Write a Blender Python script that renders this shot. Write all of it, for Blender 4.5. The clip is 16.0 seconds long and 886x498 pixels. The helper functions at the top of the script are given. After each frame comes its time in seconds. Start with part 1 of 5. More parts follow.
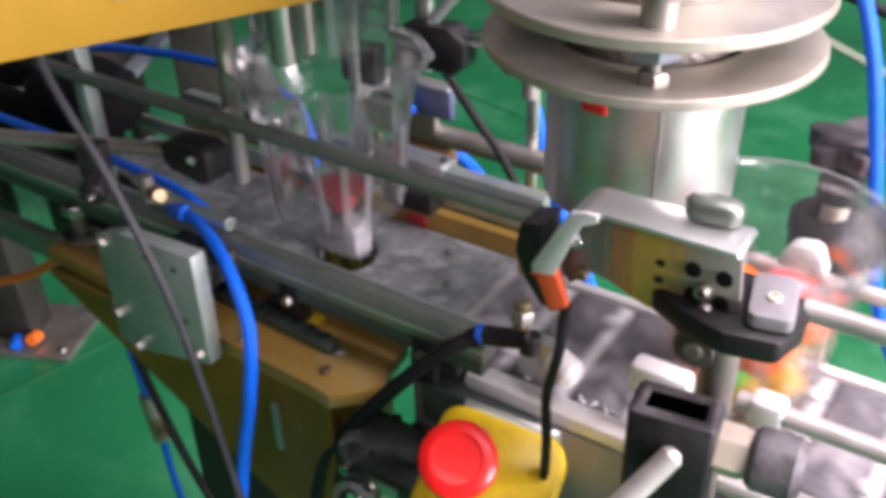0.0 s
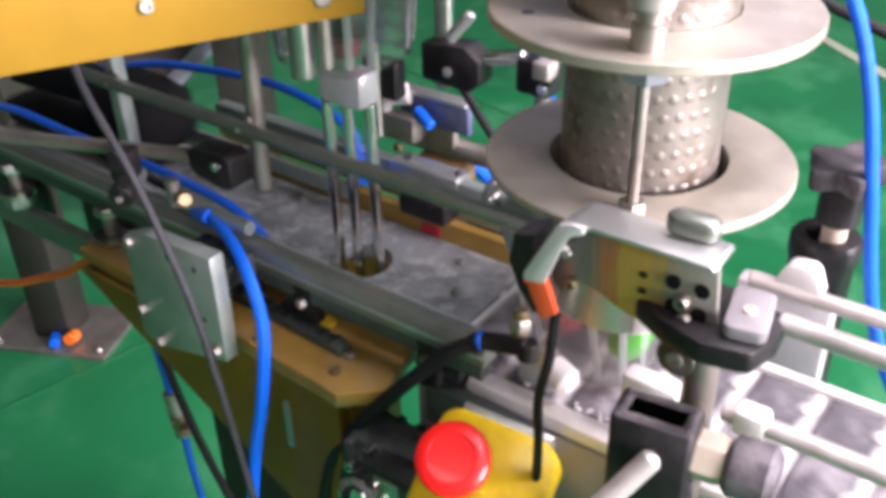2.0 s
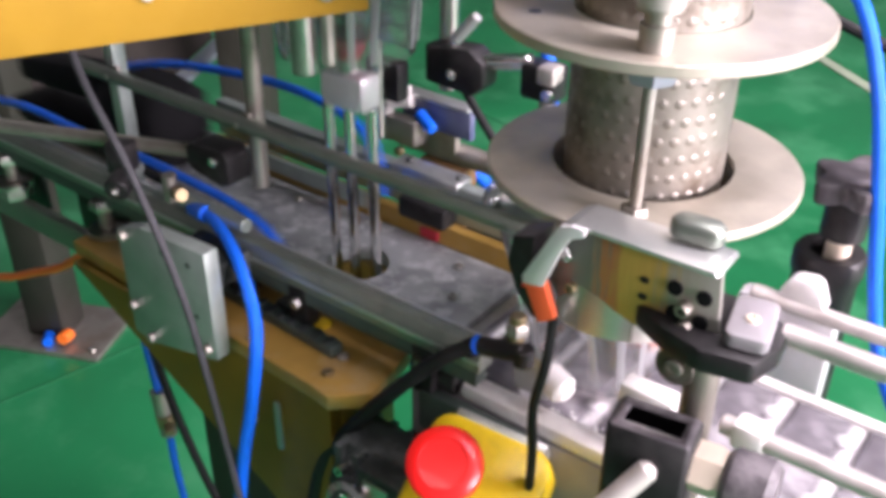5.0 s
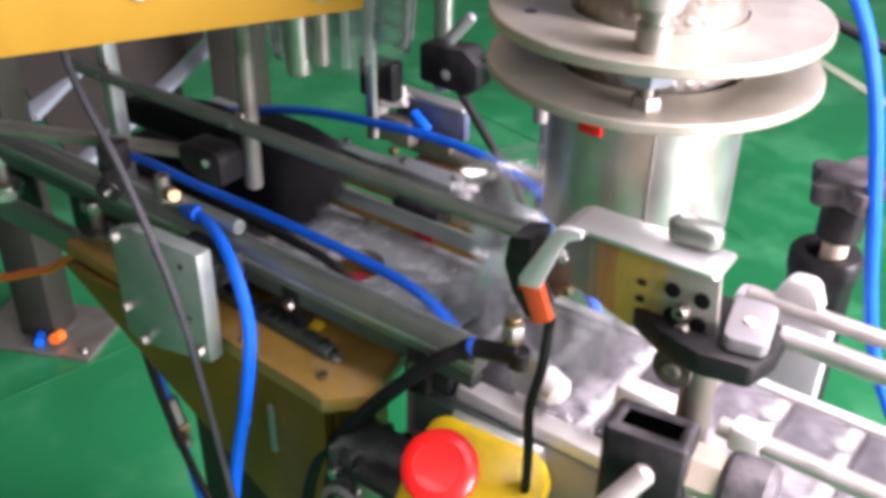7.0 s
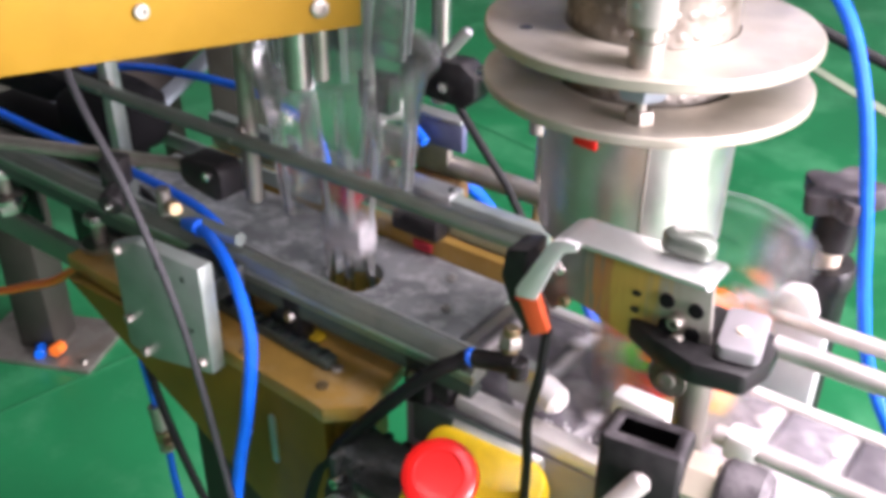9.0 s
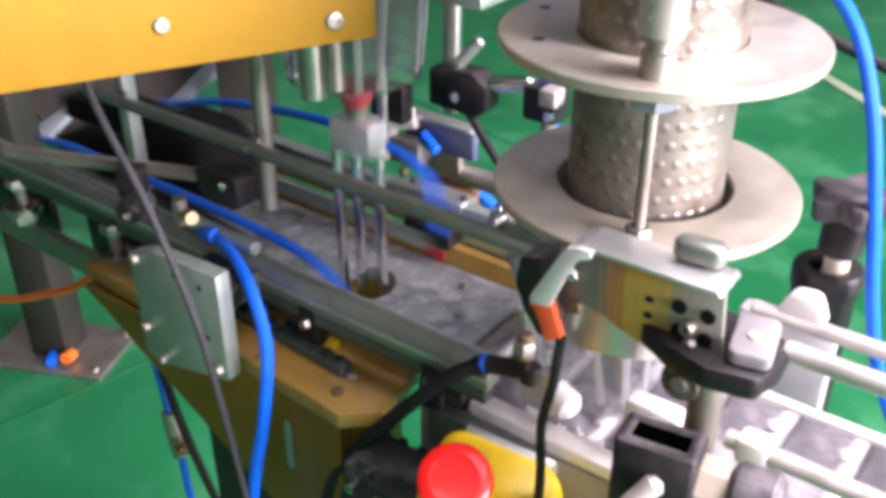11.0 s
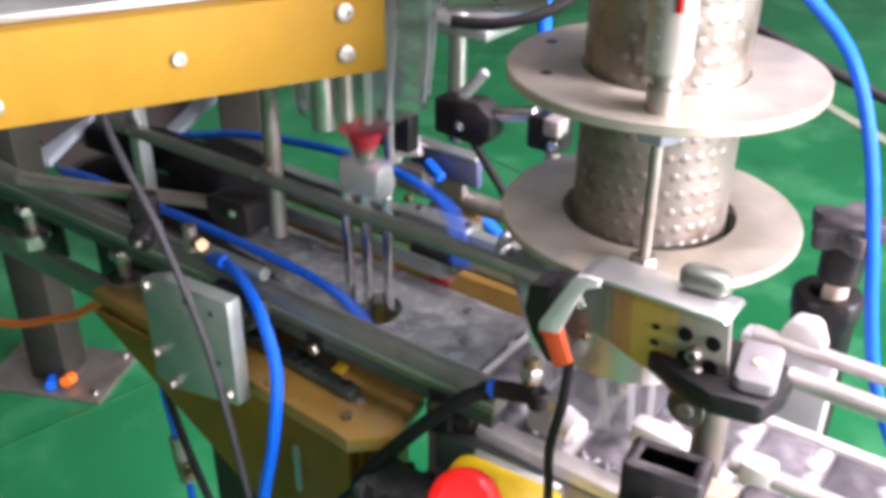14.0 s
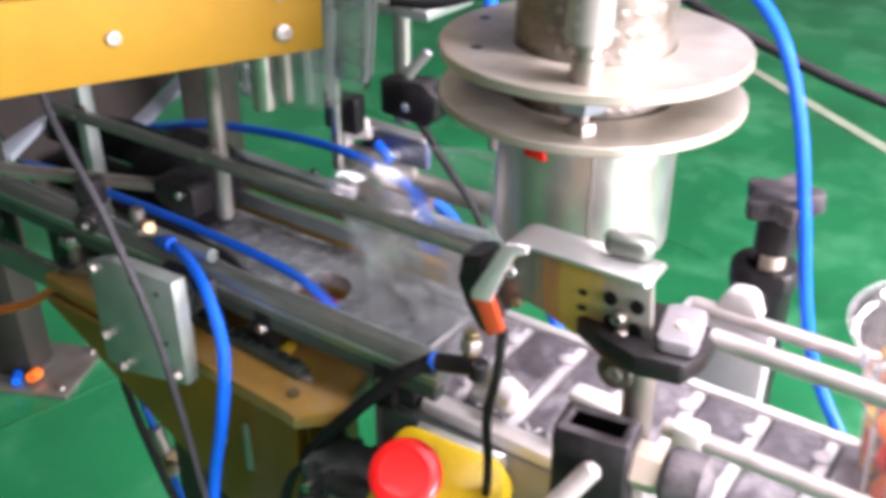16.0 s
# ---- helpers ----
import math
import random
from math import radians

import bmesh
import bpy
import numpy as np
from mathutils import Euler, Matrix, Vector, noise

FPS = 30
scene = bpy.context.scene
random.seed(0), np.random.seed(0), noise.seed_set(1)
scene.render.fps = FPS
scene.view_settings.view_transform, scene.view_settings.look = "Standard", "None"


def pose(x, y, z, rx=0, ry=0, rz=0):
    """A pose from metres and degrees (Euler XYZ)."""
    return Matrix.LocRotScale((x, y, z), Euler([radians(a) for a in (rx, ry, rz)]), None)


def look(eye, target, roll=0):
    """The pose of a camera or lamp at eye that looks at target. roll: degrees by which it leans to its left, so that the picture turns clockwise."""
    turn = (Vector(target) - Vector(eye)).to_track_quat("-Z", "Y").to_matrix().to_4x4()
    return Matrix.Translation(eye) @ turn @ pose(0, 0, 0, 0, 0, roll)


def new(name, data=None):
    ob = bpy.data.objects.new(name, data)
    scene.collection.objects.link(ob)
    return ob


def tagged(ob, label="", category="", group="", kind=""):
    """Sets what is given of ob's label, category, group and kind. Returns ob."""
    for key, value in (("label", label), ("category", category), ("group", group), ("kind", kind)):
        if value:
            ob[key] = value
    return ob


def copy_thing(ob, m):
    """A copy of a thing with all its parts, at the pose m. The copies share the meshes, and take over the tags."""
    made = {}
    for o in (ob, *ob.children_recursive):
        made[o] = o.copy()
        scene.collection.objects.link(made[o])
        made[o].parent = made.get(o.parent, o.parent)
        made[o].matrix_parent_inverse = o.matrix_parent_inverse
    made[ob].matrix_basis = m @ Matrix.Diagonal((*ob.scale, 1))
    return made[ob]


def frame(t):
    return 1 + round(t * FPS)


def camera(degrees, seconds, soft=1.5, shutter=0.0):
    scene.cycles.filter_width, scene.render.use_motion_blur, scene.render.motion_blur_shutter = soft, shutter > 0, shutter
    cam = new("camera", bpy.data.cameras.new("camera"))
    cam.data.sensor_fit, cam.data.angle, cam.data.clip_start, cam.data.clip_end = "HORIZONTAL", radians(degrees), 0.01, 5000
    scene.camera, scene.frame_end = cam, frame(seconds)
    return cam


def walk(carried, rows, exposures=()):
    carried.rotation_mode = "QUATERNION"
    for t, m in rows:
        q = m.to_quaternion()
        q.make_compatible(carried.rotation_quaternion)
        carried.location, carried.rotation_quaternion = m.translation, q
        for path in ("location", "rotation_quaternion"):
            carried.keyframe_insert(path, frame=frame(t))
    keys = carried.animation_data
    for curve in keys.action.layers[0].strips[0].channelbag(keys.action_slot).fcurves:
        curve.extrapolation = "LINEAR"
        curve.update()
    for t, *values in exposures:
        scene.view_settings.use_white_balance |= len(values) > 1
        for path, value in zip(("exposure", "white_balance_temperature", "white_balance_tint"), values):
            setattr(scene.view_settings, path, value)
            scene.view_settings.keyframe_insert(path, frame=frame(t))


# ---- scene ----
cam = camera(49.0, 16.0, soft=4.6, shutter=0.8)
PATH = [
    (0, (-0.0275, 0.0290, 1.2298), (-0.4960, 0.7195, 0.6786), -1.44),
    (0.5, (-0.0154, 0.0159, 1.2370), (-0.5196, 0.6884, 0.6953), -1.47),
    (1, (-0.0032, 0.0103, 1.2373), (-0.5085, 0.6818, 0.6953), -1.29),
    (1.5, (0.0057, 0.0225, 1.2295), (-0.4913, 0.6999, 0.6871), -0.83),
    (2, (0.0035, 0.0213, 1.2400), (-0.5032, 0.6958, 0.7030), -1.22),
    (2.5, (-0.0063, 0.0147, 1.2434), (-0.5136, 0.6933, 0.7122), -0.02),
    (3, (-0.0078, 0.0074, 1.2421), (-0.5176, 0.6893, 0.7177), 0.95),
    (3.5, (-0.0065, 0.0066, 1.2449), (-0.5280, 0.6800, 0.7208), -0.52),
    (4, (0.0031, 0.0176, 1.2379), (-0.5155, 0.6931, 0.7138), -0.13),
    (6.5, (-0.0021, 0.0272, 1.2264), (-0.5079, 0.7109, 0.7004), 0.95),
    (7, (-0.0022, 0.0276, 1.2279), (-0.5065, 0.7128, 0.7023), 0.82),
    (7.5, (0.0065, 0.0319, 1.2276), (-0.4910, 0.7232, 0.7037), 0.82),
    (8, (0.0030, 0.0308, 1.2312), (-0.4945, 0.7227, 0.7079), 0.73),
    (8.5, (0.0030, 0.0270, 1.2321), (-0.4977, 0.7197, 0.7129), 0.72),
    (9, (0.0015, 0.0228, 1.2340), (-0.5044, 0.7124, 0.7158), 0.51),
    (11.5, (0.0027, 0.0127, 1.2418), (-0.5099, 0.7026, 0.7306), 0.02),
    (12, (0.0051, 0.0107, 1.2442), (-0.5051, 0.7054, 0.7372), -0.08),
    (12.5, (0.0058, 0.0067, 1.2433), (-0.5108, 0.7042, 0.7467), 0.56),
    (13, (0.0060, 0.0030, 1.2451), (-0.5137, 0.7000, 0.7509), 0.33),
    (13.5, (0.0048, 0.0059, 1.2440), (-0.5060, 0.7084, 0.7483), 0.43),
    (14, (0.0008, 0.0021, 1.2485), (-0.5147, 0.7027, 0.7552), 0.21),
    (14.5, (0.0000, 0.0000, 1.2500), (-0.5177, 0.6997, 0.7576), 0.00),
    (15, (0.0026, 0.0010, 1.2506), (-0.5137, 0.7031, 0.7603), -0.13),
    (15.5, (0.0109, 0.0021, 1.2448), (-0.5037, 0.7005, 0.7475), -0.66),
    (16, (0.0274, 0.0041, 1.2424), (-0.4671, 0.7165, 0.7445), 0.08),
]
walk(cam, [(t, look(eye, target, roll)) for t, eye, target, roll in PATH], exposures=[(0, 0.02), (0.5, 0.19), (1.0, 0.22), (1.5, 0.27), (3.0, 0.38), (3.5, 0.34), (4.0, 0.26), (6.5, 0.46), (7, 0.43), (9, 0.48), (12.5, 0.55), (14.0, 0.48), (14.5, 0.5), (16, 0.53)])

# ---- light: unseen ceiling tubes and a window wall, added to light the factory hall ----
world = bpy.data.worlds.new("world")
scene.world = world
world.use_nodes = True
world.node_tree.nodes["Background"].inputs[0].default_value = (0.75, 0.85, 1.0, 1)
world.node_tree.nodes["Background"].inputs[1].default_value = 0.3


def area_lamp(name, eye, target, sx, sy, watts, colour):
    data = bpy.data.lights.new(name, "AREA")
    data.shape, data.size, data.size_y, data.energy, data.color = "RECTANGLE", sx, sy, watts, colour
    ob = new(name, data)
    ob.matrix_world = look(eye, target)
    return ob


# Unseen lamps, placed and powered to balance brightness over the machine.
LAMPS = [(0.6, 0.6, 2.2, 40), (-2.0, 0.9, 2.75, 2), (0.6, 3.6, 2.75, 42), (0.2, -1.3, 2.6, 5)]
for lx, ly, lz, lw in LAMPS:
    area_lamp("tube_light", (lx, ly, lz - 0.06), (lx, ly + 0.001, 0), 1.3, 0.3, lw, (1.0, 0.86, 0.97))
# Strong side light from an unseen window, added for the right-hand brightness.
area_lamp("window_light", (4.96, 0.8, 1.9), (0, 0.72, 1.0), 4.3, 1.75, 820, (1.0, 0.86, 0.97))

# ---- materials ----
def mat(name, colour, rough=0.5, metal=0.0, scale=40.0, vary=0.12, bump=0.05, fine=400.0, coat=0.0, stretch=None, blotch=None, blotch_scale=6.0, island=0.0, sheen=None):
    m = bpy.data.materials.new(name)
    m.use_nodes = True
    nt = m.node_tree
    n, l = nt.nodes, nt.links
    b = n["Principled BSDF"]
    tc = n.new("ShaderNodeTexCoord")
    mp = n.new("ShaderNodeMapping")
    l.new(tc.outputs["Object"], mp.inputs[0])
    if stretch:
        mp.inputs["Scale"].default_value = stretch
    a = n.new("ShaderNodeTexNoise")
    a.inputs["Scale"].default_value, a.inputs["Detail"].default_value = scale, 5
    f = n.new("ShaderNodeTexNoise")
    f.inputs["Scale"].default_value, f.inputs["Detail"].default_value = fine, 3
    l.new(mp.outputs[0], a.inputs[0])
    l.new(mp.outputs[0], f.inputs[0])
    ramp = n.new("ShaderNodeValToRGB")
    c0 = [max(0, c * (1 - vary)) for c in colour]
    c1 = [min(1, c * (1 + vary)) for c in colour]
    ramp.color_ramp.elements[0].position, ramp.color_ramp.elements[1].position = 0.3, 0.7
    ramp.color_ramp.elements[0].color, ramp.color_ramp.elements[1].color = (*c0, 1), (*c1, 1)
    l.new(a.outputs[0], ramp.inputs[0])
    out = ramp.outputs[0]
    if blotch:
        d = n.new("ShaderNodeTexNoise")
        d.inputs["Scale"].default_value, d.inputs["Detail"].default_value, d.inputs["Roughness"].default_value = blotch_scale, 6, 0.65
        l.new(mp.outputs[0], d.inputs[0])
        dr = n.new("ShaderNodeValToRGB")
        dr.color_ramp.elements[0].position, dr.color_ramp.elements[1].position = 0.48, 0.66
        l.new(d.outputs[0], dr.inputs[0])
        mx = n.new("ShaderNodeMix")
        mx.data_type = "RGBA"
        l.new(dr.outputs[0], mx.inputs[0])
        l.new(out, mx.inputs[6])
        mx.inputs[7].default_value = (*blotch, 1)
        out = mx.outputs[2]
    if island:
        oi = n.new("ShaderNodeObjectInfo")
        hs = n.new("ShaderNodeHueSaturation")
        mr = n.new("ShaderNodeMapRange")
        mr.inputs[3].default_value, mr.inputs[4].default_value = 1 - island, 1 + island
        l.new(oi.outputs["Random"], mr.inputs[0])
        l.new(mr.outputs[0], hs.inputs["Value"])
        l.new(out, hs.inputs["Color"])
        out = hs.outputs[0]
    l.new(out, b.inputs["Base Color"])
    rr = n.new("ShaderNodeMapRange")
    rr.inputs[3].default_value, rr.inputs[4].default_value = max(0.02, rough - 0.1), min(1, rough + 0.12)
    l.new(a.outputs[0], rr.inputs[0])
    l.new(rr.outputs[0], b.inputs["Roughness"])
    b.inputs["Metallic"].default_value = metal
    b.inputs["Coat Weight"].default_value = coat
    if bump:
        bp = n.new("ShaderNodeBump")
        bp.inputs["Strength"].default_value, bp.inputs["Distance"].default_value = bump, 0.001
        l.new(f.outputs[0], bp.inputs["Height"])
        l.new(bp.outputs[0], b.inputs["Normal"])
    return m


def clear_mat(name, tint, gloss=0.05, rough=0.06, haze=0.0, ior=1.5):
    """Thin clear plastic: passes light, mirrors at grazing angles."""
    m = bpy.data.materials.new(name)
    m.use_nodes = True
    n, l = m.node_tree.nodes, m.node_tree.links
    n.remove(n["Principled BSDF"])
    tr, gl, mx, fr = (n.new("ShaderNode" + k) for k in ("BsdfTransparent", "BsdfGlossy", "MixShader", "Fresnel"))
    tr.inputs[0].default_value = (*tint, 1)
    gl.inputs["Roughness"].default_value = rough
    fr.inputs[0].default_value = ior
    no = n.new("ShaderNodeTexNoise")
    no.inputs["Scale"].default_value = 55
    bp = n.new("ShaderNodeBump")
    bp.inputs["Strength"].default_value, bp.inputs["Distance"].default_value = 0.06, 0.002
    tc = n.new("ShaderNodeTexCoord")
    l.new(tc.outputs["Object"], no.inputs[0])
    l.new(no.outputs[0], bp.inputs["Height"])
    l.new(bp.outputs[0], gl.inputs["Normal"])
    l.new(bp.outputs[0], fr.inputs["Normal"])
    ad = n.new("ShaderNodeMath")
    ad.operation = "ADD"
    ad.use_clamp = True
    ad.inputs[1].default_value = gloss
    l.new(fr.outputs[0], ad.inputs[0])
    l.new(ad.outputs[0], mx.inputs[0])
    l.new(tr.outputs[0], mx.inputs[1])
    l.new(gl.outputs[0], mx.inputs[2])
    hz, tl = n.new("ShaderNodeMixShader"), n.new("ShaderNodeBsdfTranslucent")
    df, dm = n.new("ShaderNodeBsdfDiffuse"), n.new("ShaderNodeMixShader")
    tl.inputs[0].default_value = df.inputs[0].default_value = (0.85, 0.87, 0.88, 1)
    dm.inputs[0].default_value, hz.inputs[0].default_value = 0.5, haze
    l.new(tl.outputs[0], dm.inputs[1])
    l.new(df.outputs[0], dm.inputs[2])
    l.new(mx.outputs[0], hz.inputs[1])
    l.new(dm.outputs[0], hz.inputs[2])
    l.new(hz.outputs[0], n["Material Output"].inputs[0])
    return m


# The paler floor blotches put patches of glare into the colour.
M_FLOOR = mat("green_epoxy", (0.016, 0.205, 0.072), 0.32, 0, 2.2, 0.24, 0.05, 60, blotch=(0.06, 0.31, 0.135), blotch_scale=4.2)
# Greys for the unseen walls and ceiling, kept low to cut bounced light.
M_WALL = mat("wall_paint", (0.16, 0.165, 0.165), 0.7, 0, 3, 0.06)
M_CEIL = mat("ceiling_paint", (0.14, 0.14, 0.14), 0.8, 0, 3, 0.06)
M_GOLD = mat("gold_anodised", (0.265, 0.155, 0.014), 0.62, 0.05, 30, 0.06, 0.04, 500, blotch=(0.28, 0.165, 0.018), blotch_scale=14)
M_GOLD.node_tree.nodes["Principled BSDF"].inputs["Specular IOR Level"].default_value = 0.15
# Paler tan gold, then a darker gold for the box's upright plates.
M_GOLD_DULL = mat("gold_plate_tan", (0.4, 0.24, 0.05), 0.5, 0.15, 24, 0.18, 0.05, 300, blotch=(0.42, 0.3, 0.14), blotch_scale=22)
M_GOLD_PLATE = mat("gold_anodised_plate", (0.2, 0.125, 0.01), 0.45, 0.2, 24, 0.15, 0.04, 300, blotch=(0.16, 0.1, 0.012), blotch_scale=10)
M_TUBE = mat("dull_brown_steel", (0.29, 0.27, 0.235), 0.5, 0.8, 30, 0.2, 0.08, 300, blotch=(0.12, 0.095, 0.07), blotch_scale=24)
M_STEEL = mat("stainless_steel", (0.55, 0.54, 0.51), 0.3, 1.0, 60, 0.1, 0.04, 500, blotch=(0.38, 0.36, 0.33), blotch_scale=18)
M_DULL = mat("dull_stainless", (0.42, 0.4, 0.36), 0.48, 0.9, 30, 0.14, 0.05, 300, blotch=(0.3, 0.27, 0.23), blotch_scale=14)
M_DISC = mat("brushed_disc", (0.5, 0.465, 0.39), 0.5, 0.6, 40, 0.12, 0.05, 500, blotch=(0.43, 0.39, 0.32), blotch_scale=26)
M_CHROME = mat("chrome", (0.8, 0.79, 0.77), 0.14, 1.0, 40, 0.05, 0.01)
M_ALU = mat("aluminium", (0.62, 0.64, 0.63), 0.36, 0.85, 50, 0.1, 0.04, 500, blotch=(0.5, 0.51, 0.5), blotch_scale=25)
M_ZINC = mat("zinc_plate", (0.4, 0.46, 0.43), 0.42, 0.7, 45, 0.14, 0.04, 400, blotch=(0.46, 0.51, 0.49), blotch_scale=20)
M_RAIL = mat("dull_rail", (0.26, 0.29, 0.255), 0.42, 0.75, 40, 0.15, 0.04, 400, blotch=(0.3, 0.31, 0.27), blotch_scale=26)
M_TABLE = mat("worn_grey_table", (0.31, 0.325, 0.335), 0.46, 0.2, 30, 0.28, 0.1, 300, blotch=(0.6, 0.62, 0.63), blotch_scale=75)
M_SLAT = mat("conveyor_slat", (0.17, 0.158, 0.175), 0.5, 0.05, 45, 0.5, 0.12, 300, blotch=(0.46, 0.44, 0.46), blotch_scale=26, island=0.4)
M_SLATGAP = mat("powdered_hinge", (0.66, 0.64, 0.66), 0.6, 0.0, 60, 0.12, 0.06, 300, blotch=(0.8, 0.78, 0.78), blotch_scale=50)
# Dark steel with the green floor's reflection put into its colour.
M_GREENISH = mat("steel_floor_green", (0.09, 0.12, 0.105), 0.45, 0.4, 30, 0.2, 0.05, 300, blotch=(0.06, 0.075, 0.07), blotch_scale=18)
M_WHITE = mat("white_plastic", (0.76, 0.74, 0.72), 0.45, 0, 40, 0.06, 0.03, 300, blotch=(0.6, 0.57, 0.55), blotch_scale=20)
M_BLACK = mat("black_plastic", (0.014, 0.013, 0.014), 0.42, 0, 60, 0.3, 0.06, 500, blotch=(0.035, 0.033, 0.034), blotch_scale=26)
M_RUBBER = mat("black_rubber", (0.012, 0.012, 0.013), 0.55, 0, 60, 0.3, 0.05)
M_DARK = mat("dark_grey_casting", (0.035, 0.042, 0.04), 0.4, 0.4, 40, 0.3, 0.08, 250, blotch=(0.1, 0.11, 0.11), blotch_scale=34)
M_BLUE = mat("blue_tube", (0.004, 0.14, 0.84), 0.38, 0, 50, 0.1, 0.02, coat=0.08)
M_ORANGE = mat("orange_hose", (0.98, 0.2, 0.025), 0.5, 0, 50, 0.08, 0.02)
M_REDP = mat("red_plastic", (0.86, 0.012, 0.012), 0.35, 0, 60, 0.06, 0.02, coat=0.25)
M_YELP = mat("yellow_plastic", (0.82, 0.58, 0.01), 0.42, 0, 50, 0.07, 0.03, blotch=(0.6, 0.42, 0.03), blotch_scale=28)
M_RUBRED = mat("red_silicone", (0.55, 0.03, 0.05), 0.5, 0, 60, 0.12, 0.03)
M_LABEL = mat("orange_label", (0.82, 0.12, 0.035), 0.5, 0, 40, 0.06, 0.02)
M_BRASS = mat("brass", (0.34, 0.27, 0.16), 0.45, 0.9, 60, 0.12, 0.03)
M_GREYC = mat("grey_cable", (0.035, 0.035, 0.04), 0.5, 0, 60, 0.12, 0.03)
M_BLUEGREY = mat("blue_grey_plastic", (0.07, 0.085, 0.17), 0.4, 0, 30, 0.2, 0.03, 300, blotch=(0.12, 0.13, 0.2), blotch_scale=20)
M_CARD = mat("brown_board", (0.3, 0.17, 0.07), 0.8, 0, 30, 0.15, 0.06)
M_FRAME = mat("machine_frame_steel", (0.042, 0.04, 0.033), 0.5, 0.25, 14, 0.2, 0.04, 200, blotch=(0.03, 0.027, 0.02), blotch_scale=7)
M_PALE = mat("pale_steel", (0.28, 0.32, 0.36), 0.5, 0.3, 20, 0.1, 0.04)
M_LINE = mat("worn_floor_line", (0.42, 0.5, 0.36), 0.6, 0, 10, 0.15, 0.04)
M_CLEAR = clear_mat("clear_pet", (0.95, 0.97, 0.965), 0.05, 0.13, 0.05)
M_RIM = clear_mat("clear_pet_rim", (0.94, 0.95, 0.95), 0.04, 0.2, 0.16, 1.2)
# Whitish haze that stands in for highlights on the tub flutes.
M_GLINT_STRIP = clear_mat("clear_pet_glint_strip", (0.95, 0.96, 0.96), 0.12, 0.28, 0.32, 1.4)
M_BASE = clear_mat("clear_pet_base", (0.94, 0.95, 0.95), 0.02, 0.25, 0.04, 1.1)
# Polished plate; the reflections it shows are coloured in below.
M_FILM = mat("plate_reflection_film", (0.4, 0.38, 0.34), 0.28, 0.25, 30, 0.2, 0.02, 300, stretch=(1, 1, 0.15))


def paint_reflection(m):
    """Gold and orange reflections, put into the plate's colour in upright streaks."""
    n, l = m.node_tree.nodes, m.node_tree.links
    tc, sp, mr, no, ad, rp = (n.new("ShaderNode" + k) for k in ("TexCoord", "SeparateXYZ", "MapRange", "TexNoise", "Math", "ValToRGB"))
    mp = n.new("ShaderNodeMapping")
    mp.inputs["Scale"].default_value = (1, 1, 0.12)
    no.inputs["Scale"].default_value, no.inputs["Detail"].default_value = 320, 5
    mr.inputs[1].default_value, mr.inputs[2].default_value = -0.198, -0.108
    mr.inputs[3].default_value, mr.inputs[4].default_value = -0.15, 0.85
    ad.operation = "MULTIPLY_ADD"
    ad.inputs[1].default_value = 0.3
    l.new(tc.outputs["Object"], sp.inputs[0])
    l.new(tc.outputs["Object"], mp.inputs[0])
    l.new(mp.outputs[0], no.inputs[0])
    l.new(sp.outputs[0], mr.inputs[0])
    l.new(no.outputs[0], ad.inputs[0])
    l.new(mr.outputs[0], ad.inputs[2])
    l.new(ad.outputs[0], rp.inputs[0])
    stops = [(0.0, (0.12, 0.13, 0.12)), (0.25, (0.17, 0.17, 0.15)), (0.31, (0.26, 0.22, 0.17)), (0.35, (0.52, 0.2, 0.09)), (0.4, (0.5, 0.27, 0.08)), (0.46, (0.6, 0.37, 0.09)), (0.62, (0.5, 0.31, 0.08)), (0.74, (0.3, 0.27, 0.22)), (1.0, (0.38, 0.36, 0.33))]
    e = rp.color_ramp.elements
    while len(e) < len(stops):
        e.new(0.5)
    for k, (p, c) in enumerate(stops):
        e[k].position, e[k].color = p, (*c, 1)
    l.new(rp.outputs[0], n["Principled BSDF"].inputs["Base Color"])


paint_reflection(M_FILM)
M_BRKT = mat("dull_bracket", (0.42, 0.39, 0.36), 0.36, 0.3, 30, 0.15, 0.03, 300, blotch=(0.55, 0.52, 0.48), blotch_scale=30)
M_ROD = mat("satin_rod", (0.6, 0.56, 0.53), 0.42, 0.55, 60, 0.1, 0.03, 400, blotch=(0.68, 0.64, 0.62), blotch_scale=30)
M_SLEEVE = mat("satin_sleeve", (0.66, 0.64, 0.61), 0.33, 0.9, 40, 0.14, 0.04, 300, blotch=(0.68, 0.66, 0.63), blotch_scale=16)
M_CREAM = mat("cream_nut", (0.7, 0.6, 0.48), 0.5, 0.1, 50, 0.1, 0.03)
M_LILAC = mat("pale_grey_plastic", (0.27, 0.257, 0.27), 0.5, 0, 50, 0.1, 0.04, 300, blotch=(0.28, 0.265, 0.28), blotch_scale=30)
# Black plastic lightened for sugar dust and for the highlight on it.
M_DUSTY_LIT = mat("dusty_lit_black_plastic", (0.045, 0.04, 0.045), 0.5, 0, 50, 0.3, 0.08, 400, blotch=(0.17, 0.155, 0.165), blotch_scale=34)
M_MATTE = mat("matt_black", (0.008, 0.008, 0.009), 0.75, 0, 50, 0.3, 0.08, 300)
M_MATTE.node_tree.nodes["Principled BSDF"].inputs["Specular IOR Level"].default_value = 0.15
M_BLACK.node_tree.nodes["Principled BSDF"].inputs["Specular IOR Level"].default_value = 0.3
M_RUBBER.node_tree.nodes["Principled BSDF"].inputs["Specular IOR Level"].default_value = 0.3
M_BRIGHT = mat("bright_bracket", (0.8, 0.78, 0.8), 0.35, 0.3, 40, 0.08, 0.03, 400)
